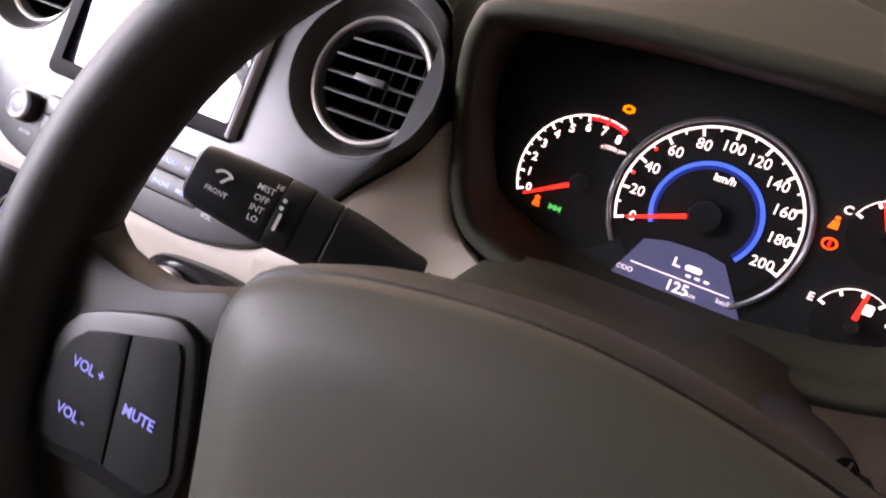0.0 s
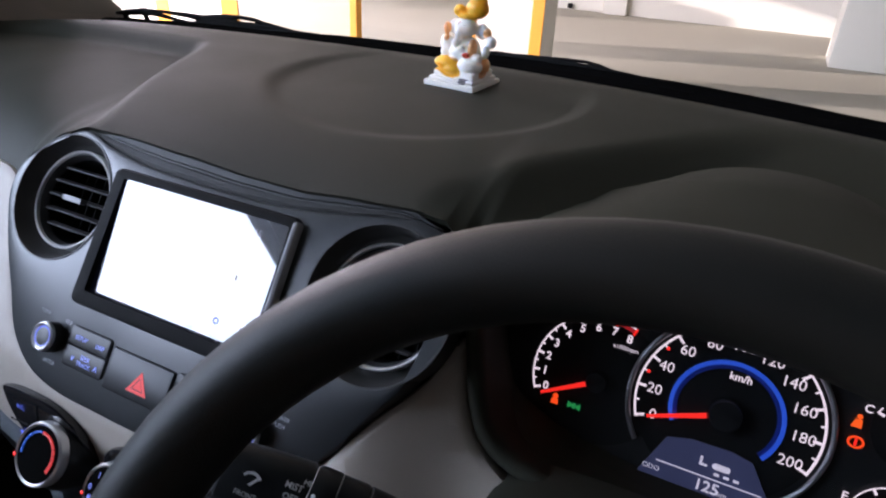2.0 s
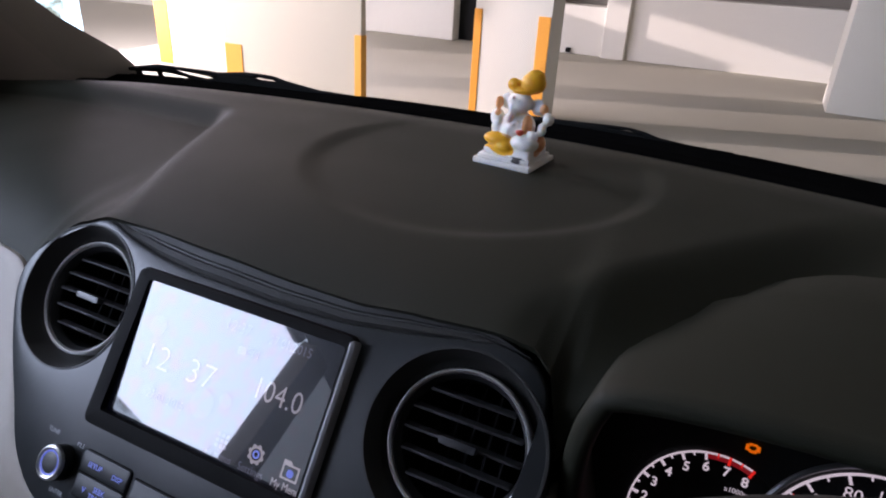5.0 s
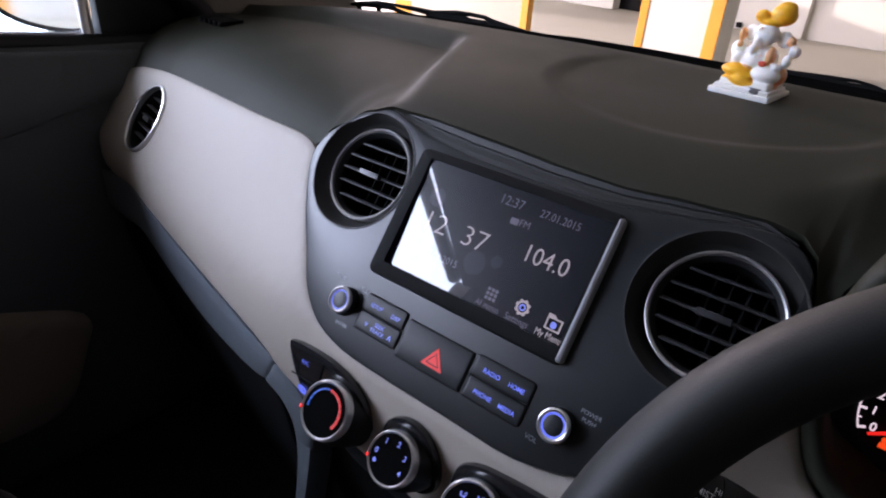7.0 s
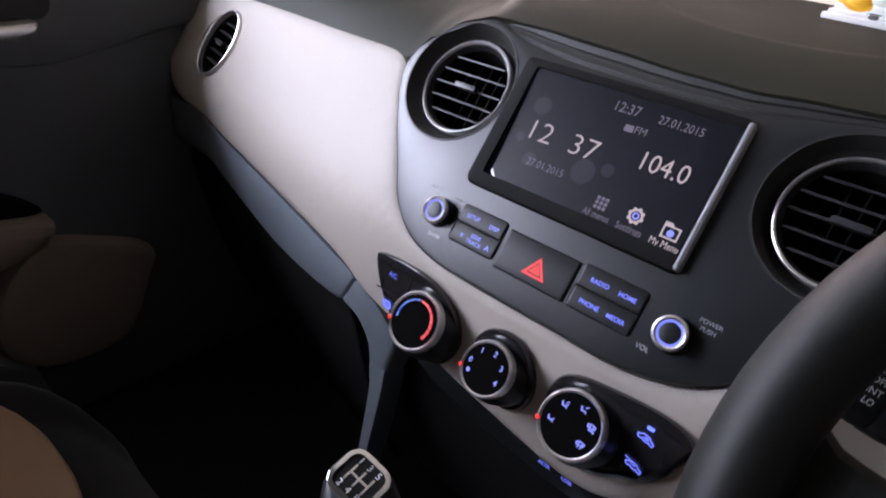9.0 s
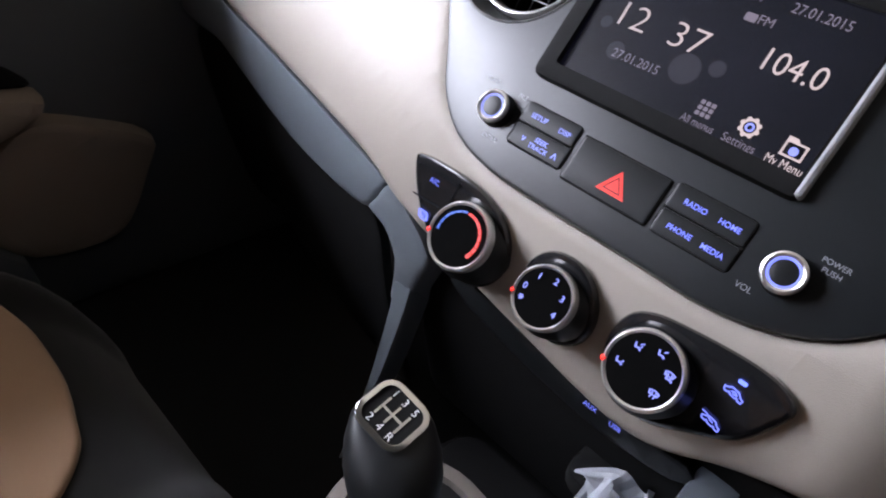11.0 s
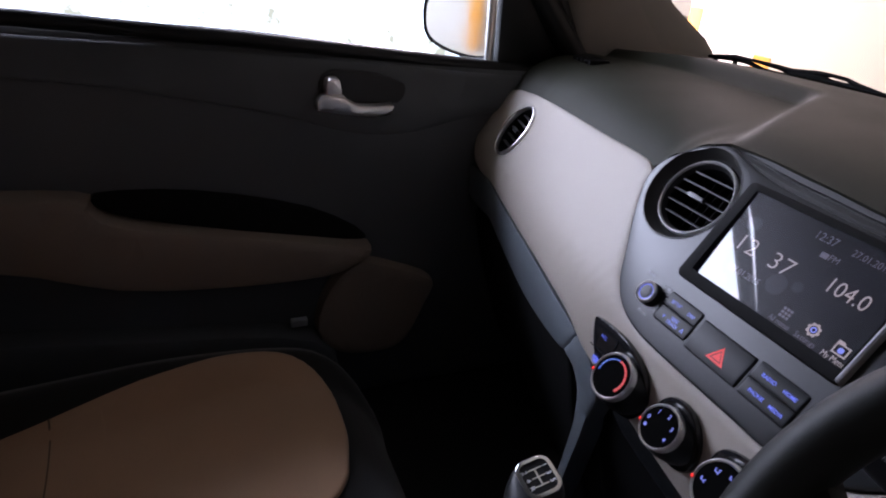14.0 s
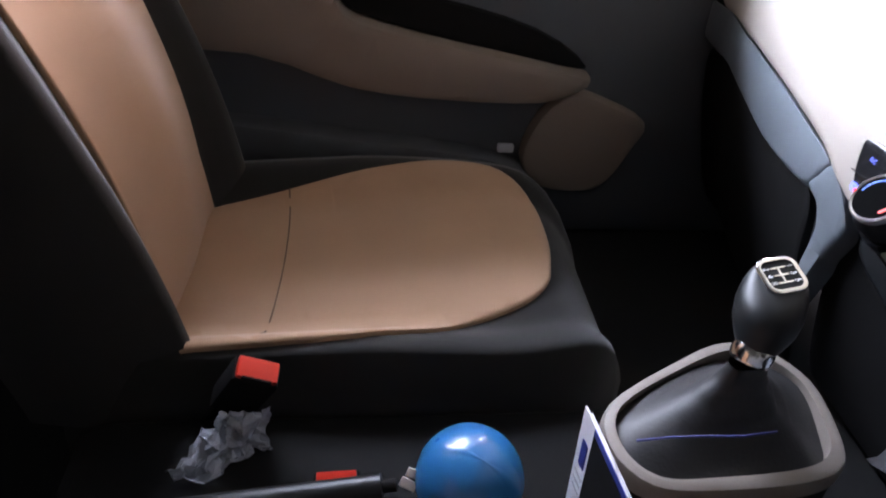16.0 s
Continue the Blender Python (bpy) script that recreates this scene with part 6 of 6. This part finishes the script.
bm = bmesh.new()
bmesh.ops.create_grid(bm, x_segments=30, y_segments=26, size=1)
for v in bm.verts:
    x, y = v.co.x, v.co.y
    v.co = (0.056 * x * (0.75 - 0.25 * y) + 0.012 * y, 0.028 * y - 0.012 * abs(x) * (y + 0.4), 0.016 * (1 - x * x) + 0.010 * y)
crumple(bm, 0.018, 48)
crumple(bm, 0.006, 140)
film = part("plastic_film", bm, PLASTIC_BAG, None, "", 15)
film.matrix_basis = look((-0.045, -0.645, 0.452), (-0.49, -0.80, -0.17), 0)
tagged(film, "crumpled clear plastic film round the belt buckle", "plastic film")

# ---- centre console, gear lever, handbrake ----
console = thing("centre_console", "black centre console with taupe gear surround", "centre console")
part("base", loft_bm([[(x * k - 0.005, y, z) for x, y in rrect(-0.085, -0.80, 0.085, 0.06, 0.03)] for z, k in ((0.24, 1.15), (0.40, 1.05), (0.425, 1.0), (0.43, 0.94))]), MATTE, console)
FR = [(0.011, -0.278), (-0.039, -0.194), (-0.062, -0.137), (-0.051, -0.093), (-0.008, -0.068), (0.045, -0.073), (0.084, -0.089), (0.101, -0.128), (0.106, -0.208), (0.099, -0.268), (0.060, -0.294)]
FRI = [(0.0178, -0.2699), (-0.0263, -0.1925), (-0.0473, -0.1392), (-0.0399, -0.1037), (-0.0053, -0.0818), (0.0440, -0.0870), (0.0734, -0.0995), (0.0882, -0.1330), (0.0934, -0.2093), (0.0902, -0.2605), (0.0588, -0.2824)]
part("gear_pedestal", loft_bm([[(0.022 + (x - 0.022) * k, -0.18 + (y + 0.18) * k, z) for x, y in rounded(FR, 3)] for z, k in ((0.42, 1.08), (0.50, 1.02), (0.552, 0.98))], caps=False), MATTE, console, "black console pedestal")
part("gear_surround", plate_bm(rounded(FR, 4), 0.570, 0.549, 0.0075, [rounded(FRI, 4)]), TAUPE, console, "taupe gear lever surround")

gear = thing("gear_lever", "black gear lever with chrome shift pattern plate", "gear lever")
r0 = rounded(FRI, 4)
secs = []
for k in range(15):
    s = k / 14
    z = 0.558 + 0.076 * s
    w = (1 - s) ** 2.0
    ctr = Vector((0.022, -0.173))
    row = []
    for i, (x, y) in enumerate(r0):
        q = ctr + (Vector((x, y)) - ctr) * (0.19 + 0.81 * w)
        fold = 0.0016 * math.sin(k * 1.9 + i * 0.25) * math.sin(math.pi * s)
        d = (q - ctr).normalized()
        row.append((q.x + d.x * fold, q.y + d.y * fold, z + 0.004 * math.sin(i * 0.5) * (1 - s)))
    secs.append(row)
part("boot", loft_bm(secs, caps=False), BOOTM, gear, "black folded vinyl boot", 60)
part("stitching", tube_bm([(0.057, -0.269, 0.572), (0.064, -0.246, 0.585), (0.071, -0.221, 0.595), (0.075, -0.190, 0.599), (0.068, -0.156, 0.594)], 0.0012, 6), mat("blue_thread", (0.02, 0.025, 0.12), 0.7), gear, "blue stitched seam")
GM = Matrix.Translation((0.021, -0.172, 0.640)) @ Vector((-0.35, 0.30, 0.887)).to_track_quat("Z", "Y").to_matrix().to_4x4()
part("collar", moved(lathe_bm([(0.0165, -0.008), (0.0175, -0.005), (0.0178, 0.003), (0.0165, 0.007)], 32), GM), BRIGHT, gear, "chrome collar")
KN = [(0.0165, 0.006, 0.0155), (0.0200, 0.013, 0.0185), (0.0258, 0.029, 0.0240), (0.0284, 0.046, 0.0258), (0.0280, 0.060, 0.0248), (0.0252, 0.072, 0.0220), (0.0200, 0.0800, 0.0180)]
G0, G1 = Vector((0.021, -0.172, 0.640)), Vector((-0.011, -0.153, 0.699))
AX0, AX1 = Vector((-0.35, 0.30, 0.887)), Vector((0.16, -0.24, 0.957))
ksecs = []
for ax, z, by in KN:
    t = z / 0.0800
    axis = AX0.lerp(AX1, t ** 2).normalized()
    xa = Vector((1, 0, 0)) - axis.x * axis
    xa.normalize()
    ya = axis.cross(xa)
    o = G0.lerp(G1, t)
    ksecs.append([o + xa * ax * math.copysign(abs(math.cos(a)) ** 0.85, math.cos(a)) + ya * by * math.copysign(abs(math.sin(a)) ** 0.85, math.sin(a)) for a in (2 * math.pi * i / 36 for i in range(36))])
kn = part("knob", loft_bm(ksecs), BLACK, gear, "black rounded knob", 60)
KT = Matrix.Translation(G1) @ Matrix((xa, ya, axis)).transposed().to_4x4()


def on_knob(u, v, n=0.0):
    return KT @ Vector((u, v, n))


part("plate", plate_bm(rrect(-0.0190, -0.0170, 0.0190, 0.0170, 0.0105), 0.0022, -0.003, 0.001, [rrect(-0.0152, -0.0132, 0.0152, 0.0132, 0.0065)], 0, on_knob), BRIGHT, kn, "chrome plate rim")
part("plate_face", plate_bm(rrect(-0.0162, -0.0142, 0.0162, 0.0142, 0.0065), 0.0008, -0.002, 0, (), 0, on_knob), MATTE, kn, "black plate")
for u in (-0.008, 0.0, 0.008):
    part("pattern_line", plate_bm(rrect(u - 0.0008, -0.0065, u + 0.0008, 0.0065, 0.0003, 1), 0.0012, 0.0002, 0, (), 0, on_knob), BRIGHT, kn)
part("pattern_line", plate_bm(rrect(-0.0088, -0.0008, 0.0088, 0.0008, 0.0003, 1), 0.0013, 0.0002, 0, (), 0, on_knob), BRIGHT, kn)
for c, u, v in (("1", -0.008, 0.0098), ("2", -0.008, -0.0098), ("3", 0.0, 0.0098), ("4", 0.0, -0.0098), ("5", 0.008, 0.0098), ("R", 0.008, -0.0098)):
    words("numeral", c, 0.0068, (u, v), on_knob, WHITE_INK, kn, n=0.0012)

brake = thing("handbrake", "black handbrake lever between the seats", "handbrake")
part("lever", tube_bm([(0.040, -0.74, 0.445), (0.040, -0.60, 0.470), (0.038, -0.485, 0.487)], [0.015, 0.014, 0.012], 16), BLACK, brake)
part("button", tube_bm([(0.038, -0.485, 0.487), (0.038, -0.472, 0.489)], 0.006, 12), MATTE, brake)


def ball():
    bm = bmesh.new()
    bmesh.ops.create_uvsphere(bm, u_segments=48, v_segments=28, radius=0.052)
    for v in bm.verts:
        a = math.atan2(v.co.y, v.co.x)
        v.co *= 1 + 0.012 * math.exp(-(math.sin(a) / 0.05) ** 2) + 0.010 * noise.noise(v.co * 30)
    return bm


blue = part("blue_ball", ball(), BLUEB, None, "", 60)
blue.matrix_basis = Matrix.Translation((0.030, -0.402, 0.481)) @ pose(0, 0, 0, 10, 15, 60)
tagged(blue, "shiny blue plastic ball resting on the console", "ball")
tag = part("paper_tag", merge_bm(box_bm(-0.008, -0.010, -0.001, 0.008, -0.001, 0.001, 0.0005, 1), moved(box_bm(-0.008, 0.0, -0.001, 0.008, 0.009, 0.001, 0.0005, 1), pose(0.002, 0.001, 0.001, 12, 6, 8))), mat("pale_card", (0.72, 0.66, 0.60), 0.7), None)
tag.matrix_basis = Matrix.Translation((0.029, -0.458, 0.484)) @ pose(0, 0, 0, 35, 20, 70)
tagged(tag, "small folded pale card tag beside the ball", "tag")

card = thing("leaflet", "navy, black and white leaflet standing behind the gear surround", "leaflet")
card.matrix_basis = Matrix.Translation((0.034, -0.301, 0.4675)) @ pose(0, 0, 0, 4, 0, 6) @ Matrix.Scale(0.94, 4)
part("sheet", box_bm(-0.006, 0.0, -0.038, 0.100, 0.002, 0.126, 0.0004, 1), PAPER, card, "white leaflet sheet")
part("back_sheet", box_bm(0.000, 0.004, -0.038, 0.098, 0.0055, 0.122, 0.0004, 1), PAPER, card)
part("print_panel", box_bm(0.020, -0.0006, -0.038, 0.100, 0.0, 0.116, 0.0001, 1), MATTE, card, "black printed panel")
part("print_band", box_bm(0.020, -0.0007, 0.117, 0.100, 0.0, 0.126, 0.0001, 1), CARDB, card, "navy printed band")
part("print_block", box_bm(0.004, -0.0009, 0.052, 0.015, 0.0, 0.090, 0.0001, 1), CARDB, card, "navy printed block")
for i in range(3):
    part("print_bar", box_bm(0.0, -0.0007, 0.010 + 0.012 * i, 0.016, 0.0, 0.014 + 0.012 * i), GREY_INK, card)

bm = bmesh.new()
bmesh.ops.create_grid(bm, x_segments=14, y_segments=14, size=0.031)
crumple(bm, 0.016, 45)
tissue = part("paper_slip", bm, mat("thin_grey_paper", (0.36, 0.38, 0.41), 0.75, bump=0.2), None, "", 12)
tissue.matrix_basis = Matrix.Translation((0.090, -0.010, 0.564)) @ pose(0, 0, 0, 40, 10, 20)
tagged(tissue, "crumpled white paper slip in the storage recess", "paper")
bin_ = thing("storage_tray", "dark storage tray under the climate controls", "tray")
part("tray", plate_bm(rrect(0.04, 0.0, 0.15, 0.10, 0.02), 0.560, 0.545, 0.004), MATTE, bin_)
part("side_wall", box_bm(0.120, -0.045, 0.54, 0.150, 0.08, 0.640, 0.008, 2), STRIP, bin_, "dark grey tray side")
